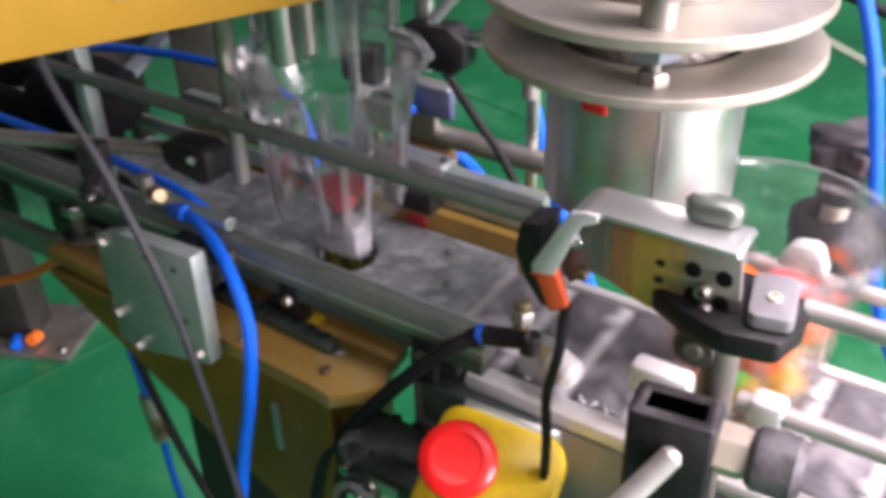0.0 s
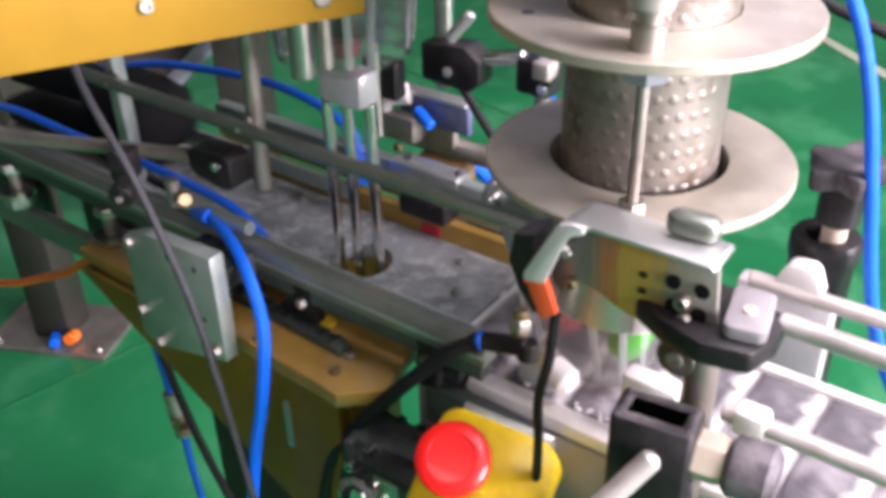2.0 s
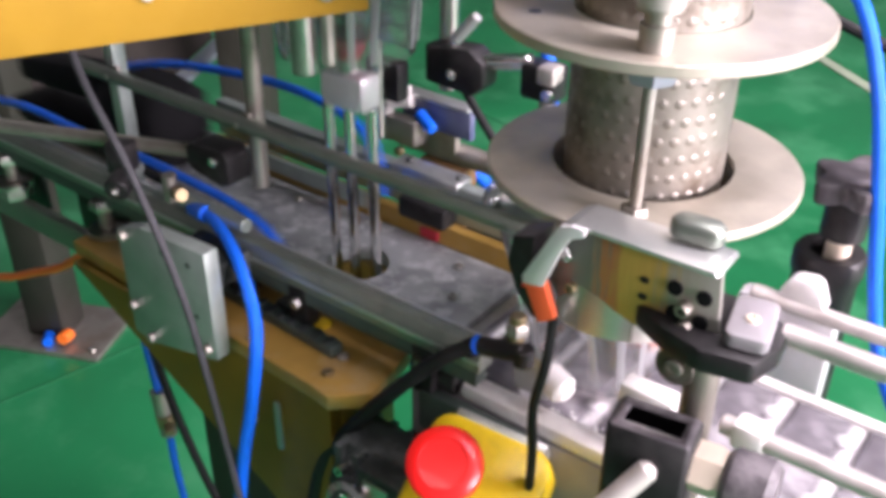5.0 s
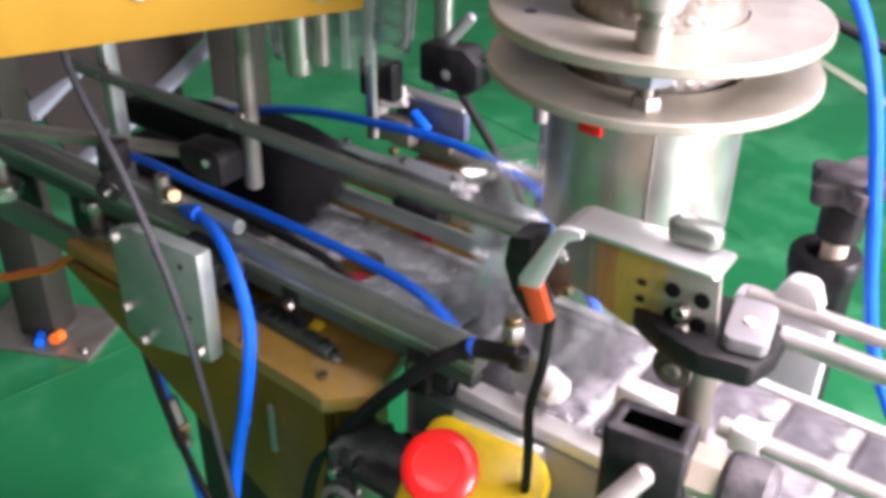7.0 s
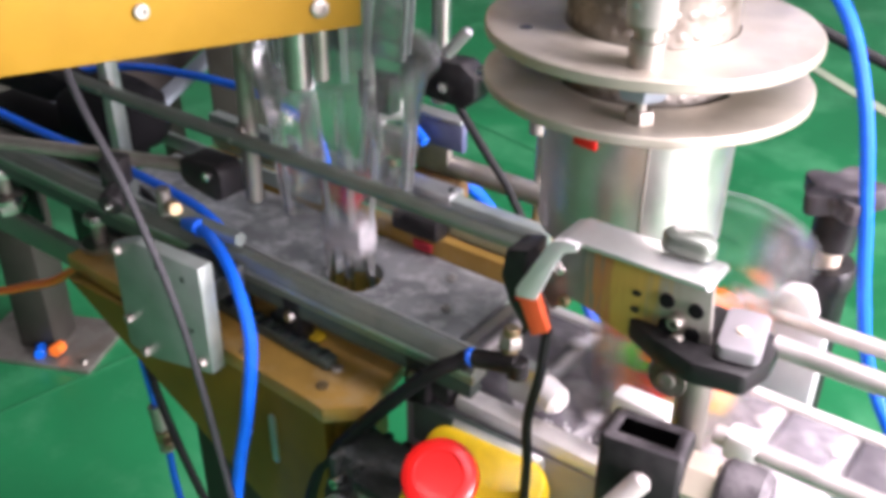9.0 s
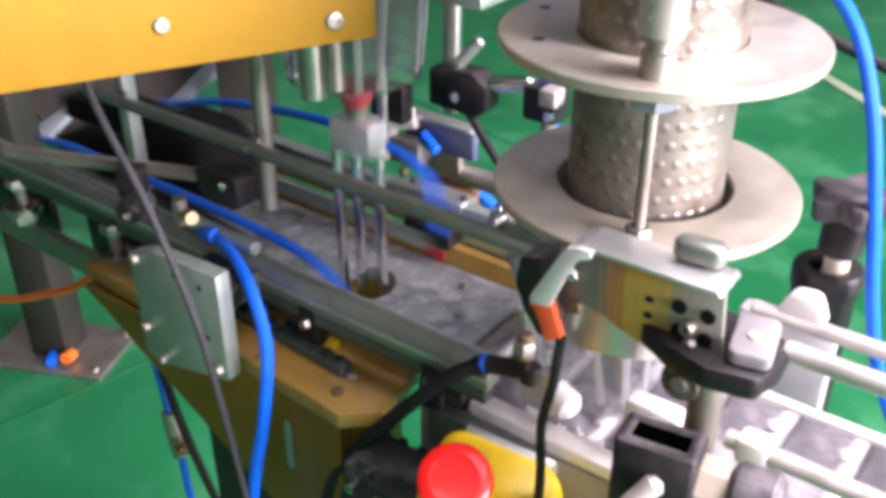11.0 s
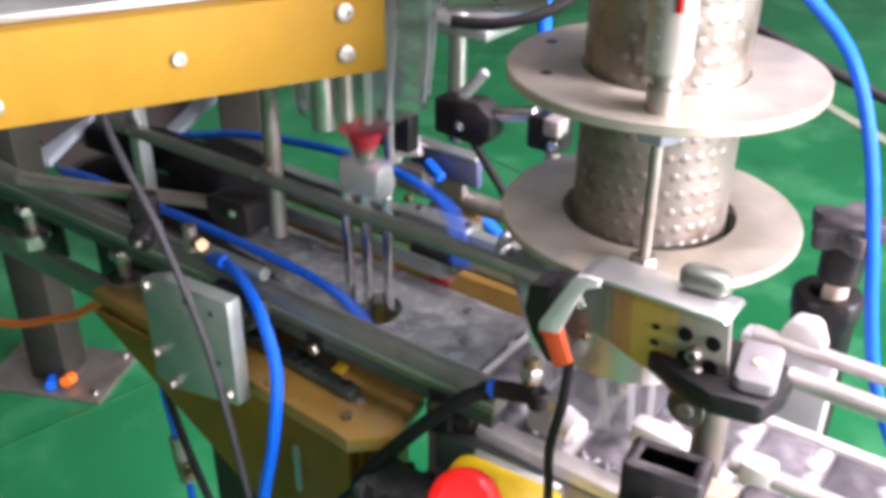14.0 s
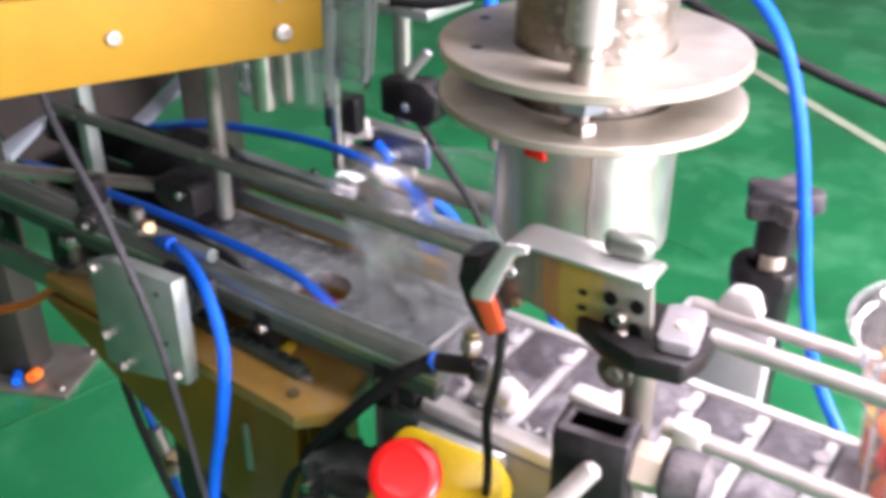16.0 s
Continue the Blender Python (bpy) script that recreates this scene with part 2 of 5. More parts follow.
M_POWDER = mat("sugar", (0.85, 0.84, 0.84), 0.8, 0, 200, 0.08, 0.05)
M_SEAM = mat("floor_seam", (0.014, 0.165, 0.06), 0.5, 0, 20, 0.2)
M_PANEL = mat("grey_panel", (0.024, 0.021, 0.018), 0.75, 0.0, 14, 0.15, 0.04, 200)
M_PANEL.node_tree.nodes["Principled BSDF"].inputs["Specular IOR Level"].default_value = 0.15
M_GLOW = bpy.data.materials.new("lamp_glow")
M_GLOW.use_nodes = True
M_GLOW.node_tree.nodes["Principled BSDF"].inputs["Emission Color"].default_value = (1, 0.97, 0.93, 1)
M_GLOW.node_tree.nodes["Principled BSDF"].inputs["Emission Strength"].default_value = 3.0


def soft_candy(m):
    b = m.node_tree.nodes["Principled BSDF"]
    b.inputs["Subsurface Weight"].default_value, b.inputs["Subsurface Radius"].default_value, b.inputs["Subsurface Scale"].default_value = 0.22, (1.0, 0.4, 0.2), 0.008
    return m


CANDY = [soft_candy(mat("candy_" + nm, c, 0.3, 0, 90, 0.1, 0.04, 500, coat=0.4)) for nm, c in (
    ("orange", (0.9, 0.16, 0.008)), ("red", (0.8, 0.018, 0.012)), ("green", (0.08, 0.58, 0.015)), ("yellow", (0.9, 0.5, 0.015)), ("peach", (0.9, 0.3, 0.1)), ("pink", (0.86, 0.16, 0.16)))]


# ---- mesh helpers ----
def part(name, bm, material, parent=None, label="", kind=""):
    """One mesh object; the bmesh is in the thing's own space."""
    for e in bm.edges:
        if len(e.link_faces) == 2 and e.calc_face_angle(0) > 0.6:
            e.smooth = False
    for fc in bm.faces:
        fc.smooth = True
    me = bpy.data.meshes.new(name)
    bm.to_mesh(me)
    bm.free()
    me.materials.append(material)
    ob = new(name, me)
    if parent:
        ob.parent = parent
    return tagged(ob, label, kind=kind)


def thing(name, label, category, at=(0, 0, 0), group="", kind=""):
    ob = new(name)
    ob.location = at
    ob.empty_display_size = 0.02
    return tagged(ob, label, category, group, kind)


def box(x0, x1, y0, y1, z0, z1, bev=0.0015, m=None, bm=None):
    own = bmesh.new()
    bmesh.ops.create_cube(own, size=1, matrix=Matrix.LocRotScale(((x0 + x1) / 2, (y0 + y1) / 2, (z0 + z1) / 2), None, (x1 - x0, y1 - y0, z1 - z0)))
    if bev:
        bmesh.ops.bevel(own, geom=own.edges[:], offset=bev, segments=2, affect="EDGES", profile=0.5)
    return merge(own, m, bm)


def merge(own, m=None, bm=None):
    if m:
        own.transform(m)
    if bm is None:
        return own
    me = bpy.data.meshes.new("tmp")
    own.to_mesh(me)
    own.free()
    bm.from_mesh(me)
    bpy.data.meshes.remove(me)
    return bm


def along(p0, p1):
    """The pose at p0 whose z axis points to p1."""
    v = Vector(p1) - Vector(p0)
    return Matrix.Translation(p0) @ v.to_track_quat("Z", "Y").to_matrix().to_4x4()


def lathe(profile, p0=(0, 0, 0), p1=(0, 0, 1), seg=28, bm=None):
    """Turns (r, h) pairs round the axis from p0 towards p1; h in metres along it."""
    own = bmesh.new()
    rings = []
    for r, h in profile:
        if r < 1e-6:
            rings.append([own.verts.new((0, 0, h))])
        else:
            rings.append([own.verts.new((r * math.cos(2 * math.pi * i / seg), r * math.sin(2 * math.pi * i / seg), h)) for i in range(seg)])
    for a, b in zip(rings, rings[1:]):
        for i in range(seg):
            j = (i + 1) % seg
            if len(a) == 1 and len(b) == 1:
                continue
            if len(a) == 1:
                own.faces.new((a[0], b[i], b[j]))
            elif len(b) == 1:
                own.faces.new((a[i], a[j], b[0]))
            else:
                own.faces.new((a[i], a[j], b[j], b[i]))
    bmesh.ops.recalc_face_normals(own, faces=own.faces[:])
    return merge(own, along(p0, p1), bm)


def rod(p0, p1, r, seg=20, bev=0.001, bm=None):
    h = (Vector(p1) - Vector(p0)).length
    return lathe([(0, 0), (r - bev, 0), (r, bev), (r, h - bev), (r - bev, h), (0, h)], p0, p1, seg, bm)


def hexbolt(p0, p1, r, seg=6, bm=None):
    h = (Vector(p1) - Vector(p0)).length
    own = lathe([(0, 0), (r, 0), (r, h * 0.7), (r * 0.86, h), (0, h)], p0, p1, seg, bm)
    return own


def socket_bolt(p0, p1, r, bm=None):
    """A cap screw with its hollow."""
    h = (Vector(p1) - Vector(p0)).length
    return lathe([(0, 0), (r, 0), (r, h * 0.8), (r * 0.85, h), (r * 0.5, h), (r * 0.5, h * 0.4), (0, h * 0.4)], p0, p1, 18, bm)


def smooth_path(pts, steps=8):
    """Catmull-Rom through the points."""
    p = [Vector(q) for q in pts]
    p = [2 * p[0] - p[1], *p, 2 * p[-1] - p[-2]]
    out = []
    for i in range(1, len(p) - 2):
        for s in range(steps):
            t = s / steps
            a, b, c, d = p[i - 1:i + 3]
            out.append(0.5 * ((2 * b) + (c - a) * t + (2 * a - 5 * b + 4 * c - d) * t * t + (3 * b - a - 3 * c + d) * t ** 3))
    out.append(p[-2])
    return out


def hose(pts, r, seg=10, steps=8, bm=None):
    own = bmesh.new()
    path = smooth_path(pts, steps)
    rings, up = [], None
    for i, q in enumerate(path):
        d = (path[min(i + 1, len(path) - 1)] - path[max(i - 1, 0)]).normalized()
        if up is None:
            up = d.orthogonal().normalized()
        up = (up - d * up.dot(d)).normalized()
        side = d.cross(up)
        rings.append([own.verts.new(q + r * (math.cos(2 * math.pi * k / seg) * up + math.sin(2 * math.pi * k / seg) * side)) for k in range(seg)])
    for a, b in zip(rings, rings[1:]):
        for k in range(seg):
            j = (k + 1) % seg
            own.faces.new((a[k], a[j], b[j], b[k]))
    own.faces.new(rings[0][::-1])
    own.faces.new(rings[-1])
    bmesh.ops.recalc_face_normals(own, faces=own.faces[:])
    return merge(own, None, bm)


def prism(poly, lo, hi, axis="z", bev=0.0015, m=None, bm=None):
    """A plate: the outline poly, drawn out from lo to hi along an axis (z: poly is x, y; y: poly is x, z; x: poly is y, z)."""
    own = bmesh.new()

    def put(a, b, h):
        return {"z": (a, b, h), "y": (a, h, b), "x": (h, a, b)}[axis]
    low = [own.verts.new(put(a, b, lo)) for a, b in poly]
    top = [own.verts.new(put(a, b, hi)) for a, b in poly]
    own.faces.new(low)
    own.faces.new(top)
    for i in range(len(poly)):
        j = (i + 1) % len(poly)
        own.faces.new((low[i], low[j], top[j], top[i]))
    bmesh.ops.recalc_face_normals(own, faces=own.faces[:])
    if bev:
        bmesh.ops.bevel(own, geom=own.edges[:], offset=bev, segments=2, affect="EDGES", profile=0.5)
    return merge(own, m, bm)


def rounded(half_x, half_y, r, n=6):
    """The outline of a rounded rectangle."""
    out = []
    for cx, cy, a0 in ((half_x - r, half_y - r, 0), (r - half_x, half_y - r, 90), (r - half_x, r - half_y, 180), (half_x - r, r - half_y, 270)):
        for i in range(n):
            a = radians(a0 + 90 * i / (n - 1))
            out.append((cx + r * math.cos(a), cy + r * math.sin(a)))
    return out


def loft(levels, close_first=True, close_last=False):
    """A skin over (outline, z) levels of equal counts."""
    bm = bmesh.new()
    rings = [[bm.verts.new((x, y, z)) for x, y in o] for o, z in levels]
    for a, b in zip(rings, rings[1:]):
        for i in range(len(a)):
            j = (i + 1) % len(a)
            bm.faces.new((a[i], a[j], b[j], b[i]))
    if close_first:
        bm.faces.new(rings[0][::-1])
    if close_last:
        bm.faces.new(rings[-1])
    return bm


def slab(points, thick, bm=None):
    """A flat plate over a convex outline of points in space."""
    own = bmesh.new()
    p = [Vector(q) for q in points]
    nrm = (p[1] - p[0]).cross(p[2] - p[1]).normalized() * thick
    a, b = [own.verts.new(q) for q in p], [own.verts.new(q + nrm) for q in p]
    own.faces.new(a)
    own.faces.new(b)
    for i in range(len(p)):
        j = (i + 1) % len(p)
        own.faces.new((a[i], a[j], b[j], b[i]))
    bmesh.ops.recalc_face_normals(own, faces=own.faces[:])
    return merge(own, None, bm)


# ---- the hall ----
part("floor", box(-6, 5, -4, 7.5, -0.1, 0, 0), M_FLOOR, kind="structure", label="glossy green epoxy factory floor")
# Walls and ceiling stand out of view and only shape the light.
part("wall_north", box(-6, 5, 7.5, 7.7, 0, 3.2, 0), M_WALL, kind="structure", label="unseen grey hall wall that limits bounced light")
part("wall_south", box(-6, 5, -4.2, -4, 0, 3.2, 0), M_WALL, kind="structure", label="unseen grey hall wall that limits bounced light")
part("wall_west", box(-6.2, -6, -4.2, 7.7, 0, 3.2, 0), M_WALL, kind="structure", label="unseen grey hall wall that limits bounced light")
part("ceiling", box(-6.2, 5.2, -4.2, 7.7, 3.2, 3.3, 0), M_CEIL, kind="structure", label="unseen grey hall ceiling that limits bounced light")
# Out-of-view wall and window, made up to hold the side light.
WE = bmesh.new()
for ya, yb, za, zb in ((-4.2, -1.4, 0, 3.2), (3.0, 7.7, 0, 3.2), (-1.4, 3.0, 0, 1.0), (-1.4, 3.0, 2.8, 3.2)):
    box(5, 5.2, ya, yb, za, zb, 0, bm=WE)
part("wall_east", WE, M_WALL, kind="structure", label="unseen grey hall wall with an added wide window")
WN = part("window_1", box(5.06, 5.14, -1.4, 3.0, 1.0, 1.06, 0.004), M_WHITE, kind="structure", label="unseen wide white-framed window added for side light")
for yy in (-1.37, -0.28, 0.8, 1.88, 2.97):
    part("frame", box(5.06, 5.14, yy - 0.03, yy + 0.03, 1.06, 2.8, 0.004), M_WHITE, WN)
part("floor_line", box(-3.5, 3.5, -0.022, 0.022, 0.0, 0.004, 0.001, m=pose(-0.71, 3.315, 0, 0, 0, -38.7)), M_LINE, kind="structure", label="worn pale line across the green floor")
for sx, sy, ang, ln in ((-1.49, 0.8, 78, 3.2), (-1.9, 2.4, -12, 2.6)):
    part("floor_joint", box(-ln / 2, ln / 2, -0.004, 0.004, 0.0, 0.0015, 0, m=pose(sx, sy, 0, 0, 0, ang)), M_SEAM, kind="structure", label="thin dark joint in the green floor")
# Fittings made up to go with the added lamps.
for lx, ly, lz, lw in LAMPS:
    lt = thing("ceiling_light", "unseen white tube light fitting added to light the machine", "lamp", (lx, ly, lz), "ceiling lights")
    part("housing", box(-0.68, 0.68, -0.17, 0.17, 0.0, 0.05, 0.004), M_WHITE, lt)
    for dy in (-0.08, 0.08):
        part("tube", rod((-0.64, dy, -0.015), (0.64, dy, -0.015), 0.013), M_GLOW, lt)
    for dx in (-0.55, 0.55):
        part("hanger", rod((dx, 0, 0.05), (dx, 0, 3.2 - lz), 0.004, 8), M_STEEL, lt)

# ---- machine frame behind, on the floor ----
def frame_leg(x, y, w, h, turn, label):
    t = thing("machine_leg", label, "machine leg", (x, y, 0), "machine legs")
    t.rotation_euler = (0, 0, radians(turn))
    part("foot_plate", box(-0.135, 0.135, -0.085, 0.085, 0, 0.012, 0.002), M_DULL, t)
    part("leg", box(-w / 2, w / 2, -w / 2, w / 2, 0.012, h, 0.006), M_FRAME, t)
    for bx, by in ((-0.115, -0.065), (0.115, -0.065), (0.115, 0.065), (-0.115, 0.065)):
        part("anchor_bolt", hexbolt((bx, by, 0.012), (bx, by, 0.02), 0.007), M_STEEL, t)
    return t


frame_leg(-1.635, 0.862, 0.082, 1.0, 25, "square steel machine leg bolted to the floor")
frame_leg(-1.6, 1.42, 0.1, 1.05, 25, "square steel machine leg standing behind the conveyor")
CH = thing("chute", "grey sloping sheet chute with a pale bright edge", "chute")
part("panel", slab([(-1.83, 1.52, 0.415), (-1.75, 1.06, 0.28), (-1.87, 0.98, 0.62), (-1.95, 1.44, 0.9)], 0.006), M_PANEL, CH)
part("edge", box(-0.022, 0.022, -0.008, 0.008, -0.02, (Vector((-1.745, 1.05, 0.276)) - Vector((-1.815, 1.5, 0.405))).length, 0.002, m=along((-1.8, 1.51, 0.405), (-1.73, 1.06, 0.276))), M_PALE, CH, "pale steel edge")
part("second_edge", box(-0.022, 0.022, -0.008, 0.008, 0, 0.2, 0.002, m=along((-1.84, 1.17, 0.44), (-1.75, 0.96, 0.40))), M_PALE, CH, "pale steel edge")
part("stay", box(-1.9, -1.86, 1.2, 1.24, 0, 0.5, 0.003), M_FRAME, CH)
part("stay", box(-1.88, -1.84, 1.4, 1.44, 0, 0.5, 0.003), M_FRAME, CH)

FC = thing("cable_connector", "small orange and blue plugs lying at the machine leg", "connector", (-1.565, 0.845, 0.012))
part("orange_plug", rod((0.0, 0, 0.02), (0.012, -0.024, 0.026), 0.0125), M_ORANGE, FC)
part("blue_plug", rod((-0.04, -0.02, 0.012), (-0.018, -0.04, 0.012), 0.011), M_BLUE, FC)

# ---- table plate, strips and side rails ----
def plate_with_hole(x0, x1, y0, y1, z0, z1, cx, cy, r, seg=40):
    bm = bmesh.new()
    angles = sorted([2 * math.pi * i / seg for i in range(seg)] + [math.atan2(y - cy, x - cx) % (2 * math.pi) for x in (x0, x1) for y in (y0, y1)])
    rings = []
    for z in (z0, z1):
        a, b = [], []
        for t in angles:
            c, s = math.cos(t), math.sin(t)
            k = min((v - o) / d for v, o, d in ((x1, cx, c), (x0, cx, c), (y1, cy, s), (y0, cy, s)) if abs(d) > 1e-9 and (v - o) / d > 0)
            a.append(bm.verts.new((cx + r * c, cy + r * s, z)))
            b.append(bm.verts.new((cx + k * c, cy + k * s, z)))
        rings.append((a, b))
    (a0, b0), (a1, b1) = rings
    for i in range(len(angles)):
        j = (i + 1) % len(angles)
        bm.faces.new((a1[i], b1[i], b1[j], a1[j]))
        bm.faces.new((a0[i], a0[j], b0[j], b0[i]))
        bm.faces.new((a0[i], a1[i], a1[j], a0[j]))
        bm.faces.new((b0[i], b0[j], b1[j], b1[i]))
    bmesh.ops.recalc_face_normals(bm, faces=bm.faces[:])
    return bm


HX, HY = -0.426, 0.487
TABLE = thing("slide_table", "worn grey metal slide plate with a round hole", "table plate", (0, 0, 0))
part("plate", plate_with_hole(-0.70, -0.313, 0.438, 0.547, 0.818, 0.83, HX, HY, 0.0245), M_TABLE, TABLE)
part("bush", lathe([(0.0265, 0.0), (0.0245, 0.0), (0.0245, 0.03), (0.0265, 0.03), (0.0265, 0)], (HX, HY, 0.786), (HX, HY, 1), 32), M_GOLD_DULL, TABLE)
part("edge_strip", box(-0.66, -0.303, 0.5485, 0.558, 0.80, 0.846, 0.001), M_GOLD_DULL, TABLE, "gold anodised edge strip")
for bx, by in ((-0.455, 0.545), (-0.36, 0.532), (-0.34, 0.498), (-0.53, 0.535)):
    part("screw", socket_bolt((bx, by - 0.005, 0.8305), (bx, by - 0.005, 0.8335), 0.0035), M_STEEL, TABLE)
part("end_plate", box(-0.3115, -0.289, 0.437, 0.534, 0.812, 0.8265, 0.0015), M_DULL, TABLE, "dull steel transfer plate")
part("red_mark", box(-0.412, -0.394, 0.5455, 0.548, 0.8315, 0.84, 0.0005), M_RUBRED, TABLE)
part("leg_beam", box(-0.9, -0.33, 0.46, 0.53, 0.0, 0.05, 0.003, m=pose(0, 0, 0.0)), M_FRAME, TABLE)
part("pedestal", box(-0.70, -0.47, 0.52, 0.56, 0.05, 0.786, 0.003), M_FRAME, TABLE)

BAR = thing("far_guide_bar", "pale aluminium guide bar along the slide table", "guide rail")
part("bar", box(-0.66, -0.30, 0.559, 0.571, 0.846, 0.878, 0.0015), M_ZINC, BAR)
part("end_block", box(-0.452, -0.385, 0.5575, 0.578, 0.866, 0.88, 0.0015), M_ALU, BAR, "bright aluminium end block")
part("shaft", rod((-0.385, 0.568, 0.868), (-0.325, 0.568, 0.866), 0.006), M_DARK, BAR)
part("stop", box(-0.43, -0.385, 0.540, 0.558, 0.846, 0.864, 0.003), M_BLACK, BAR, "black plastic stop")
for bx in (-0.39, -0.44, -0.5):
    part("screw", socket_bolt((bx, 0.568, 0.88), (bx, 0.568, 0.883), 0.003), M_DARK, BAR)

NR = thing("near_guide_rail", "dull aluminium guide rail along the slide table", "guide rail")
part("rail", prism([(0.4045, 0.858), (0.419, 0.858), (0.419, 0.868), (0.4165, 0.875), (0.4085, 0.875), (0.4045, 0.868)], -0.9, -0.255, "x", 0.001), M_RAIL, NR)
part("skirt", box(-0.9, -0.258, 0.4062, 0.4175, 0.8455, 0.8578, 0.001), M_GREENISH, NR, "dark greenish band under the rail")
# Pale strip added as the highlight along the rail's edge.
part("edge_line", box(-0.9, -0.256, 0.4032, 0.4046, 0.8645, 0.8672, 0.0005), M_ALU, NR, "pale strip standing in for the edge highlight")
part("groove_lip", box(-0.9, -0.255, 0.4195, 0.4225, 0.862, 0.8735, 0.0006), M_ALU, NR)
part("inner_strip", box(-0.9, -0.3, 0.425, 0.436, 0.832, 0.85, 0.001), M_DARK, NR, "dark lower strip")
for bx in (-0.47, -0.409, -0.3):
    part("support", box(bx - 0.008, bx + 0.008, 0.4055, 0.4185, 0.8205, 0.858, 0.001), M_BLACK, NR)
    part("screw", hexbolt((bx, 0.4055, 0.845), (bx, 0.4015, 0.845), 0.0045), M_STEEL, NR)

part("side_panel", box(-0.9, -0.75, 0.4285, 0.432, 0.79, 0.8315, 0.001), M_DARK, NR, "dark side panel")
part("side_panel", box(-0.70, -0.52, 0.4285, 0.432, 0.79, 0.8315, 0.001), M_DARK, NR, "dark side panel")
LR = thing("lower_side_rail", "dull steel side bar under the guide rail", "guide rail")
part("bar", box(-0.95, -0.532, 0.404, 0.413, 0.783, 0.808, 0.001), M_RAIL, LR)
for bx in (-0.63, -0.765):
    part("clamp_nut", hexbolt((bx, 0.409, 0.808), (bx, 0.409, 0.818), 0.014), M_STEEL, LR, "dull nickel nut")
    part("washer", rod((bx, 0.409, 0.818), (bx, 0.409, 0.824), 0.017), M_STEEL, LR)
    part("stud", rod((bx, 0.409, 0.824), (bx, 0.409, 0.848), 0.006), M_DULL, LR)
    part("cap_nut", hexbolt((bx, 0.409, 0.842), (bx, 0.409, 0.85), 0.011), M_STEEL, LR)

UR = thing("upper_guide_rail", "long grey steel rail hung above the slide table", "guide rail")
part("rail", prism([(0.4265, 0.9475), (0.4335, 0.9475), (0.435, 0.952), (0.433, 0.9565), (0.427, 0.9565), (0.425, 0.952)], -0.66, -0.232, "x", 0.0008), M_RAIL, UR)
part("end_cap", box(-0.2325, -0.2285, 0.4245, 0.4355, 0.947, 0.957, 0.001), M_BLACK, UR)
for cx in (-0.618, -0.4755):
    part("clip", box(cx - 0.004, cx + 0.004, 0.4335, 0.437, 0.945, 0.958, 0.001), M_DULL, UR)
    part("clip_screw", socket_bolt((cx, 0.4252, 0.952), (cx, 0.4238, 0.952), 0.002), M_STEEL, UR)

# ---- gold gantry beam overhead and the rods that hang from it ----
GD = Vector((0.463, 0.886, 0))
GN = Vector((0.886, -0.463, 0))
GR = Vector((-0.366, 0.442, 0))
GM = Matrix(((GD.x, -GN.x, 0, GR.x), (GD.y, -GN.y, 0, GR.y), (0, 0, 1, 0), (0, 0, 0, 1)))
GB = thing("gantry_beam", "gold anodised gantry beam with hex socket bolts", "beam")
part("front_plate", box(-0.62, 0, 0, 0.02, 1.05, 1.101, 0.0012, m=GM), M_GOLD, GB)
part("side_plate", box(-0.02, -0.0005, 0.02, 0.09, 1.056, 1.099, 0.001, m=GM), M_GOLD, GB)
part("inner_board", box(-0.62, -0.02, 0.0205, 0.2, 1.075, 1.085, 0.001, m=GM), M_CARD, GB, "brown board inside the beam")
part("top_plate", box(-0.255, -0.085, 0.012, 0.1, 1.1015, 1.1065, 0.001, m=GM @ pose(0, 0, 0, 0, 0, 0)), M_ALU, GB, "bright aluminium cover plate")
for px, pz, r in ((-0.026, 1.089, 0.0055), (-0.026, 1.064, 0.0055), (-0.124, 1.075, 0.0042), (-0.222, 1.088, 0.0055), (-0.222, 1.063, 0.0055)):
    c = GM @ Vector((px, 0.0, pz))
    part("bolt", socket_bolt(c, c + GN * 0.0025, r), M_DULL, GB, "dull hex socket bolt")
part("hanger_arm", box(-0.4, -0.02, 0.1, 0.14, 1.106, 1.14, 0.003, m=GM), M_FRAME, GB)
part("column", box(-0.60, -0.52, 0.06, 0.14, 0.0, 1.05, 0.004, m=GM), M_FRAME, GB)

PL = thing("hanger_post", "dull square steel post beside the guide rails", "post", group="hanger posts")
part("post", box(-0.634, -0.622, 0.4365, 0.4485, 0.83, 1.06, 0.0015), M_ZINC, PL)
part("top_bar", box(-0.626, -0.42, 0.434, 0.449, 1.06, 1.074, 0.0015), M_DULL, PL)
PA = thing("hanger_rod", "dull steel rod hanging beside the guide rails", "post", group="hanger posts")
part("rod", rod((-0.478, 0.4445, 0.897), (-0.474, 0.4445, 1.06), 0.0065), M_DULL, PA)
CA = thing("rod_clamp", "black plastic cross clamp with a silver screw", "clamp", group="rod clamps")
part("body", prism([(-0.523, 0.914), (-0.517, 0.908), (-0.487, 0.904), (-0.479, 0.908), (-0.479, 0.928), (-0.484, 0.933), (-0.515, 0.931), (-0.523, 0.927)], 0.416, 0.438, "y", 0.002), M_BLACK, CA)
part("screw", socket_bolt((-0.492, 0.416, 0.923), (-0.492, 0.413, 0.923), 0.0035), M_CHROME, CA)
part("cross_rod", rod((-0.515, 0.425, 0.92), (-0.68, 0.362, 0.918), 0.0055), M_DULL, CA)
CL = thing("rod_clamp", "black plastic clamp knob on the cross rod", "clamp", group="rod clamps")
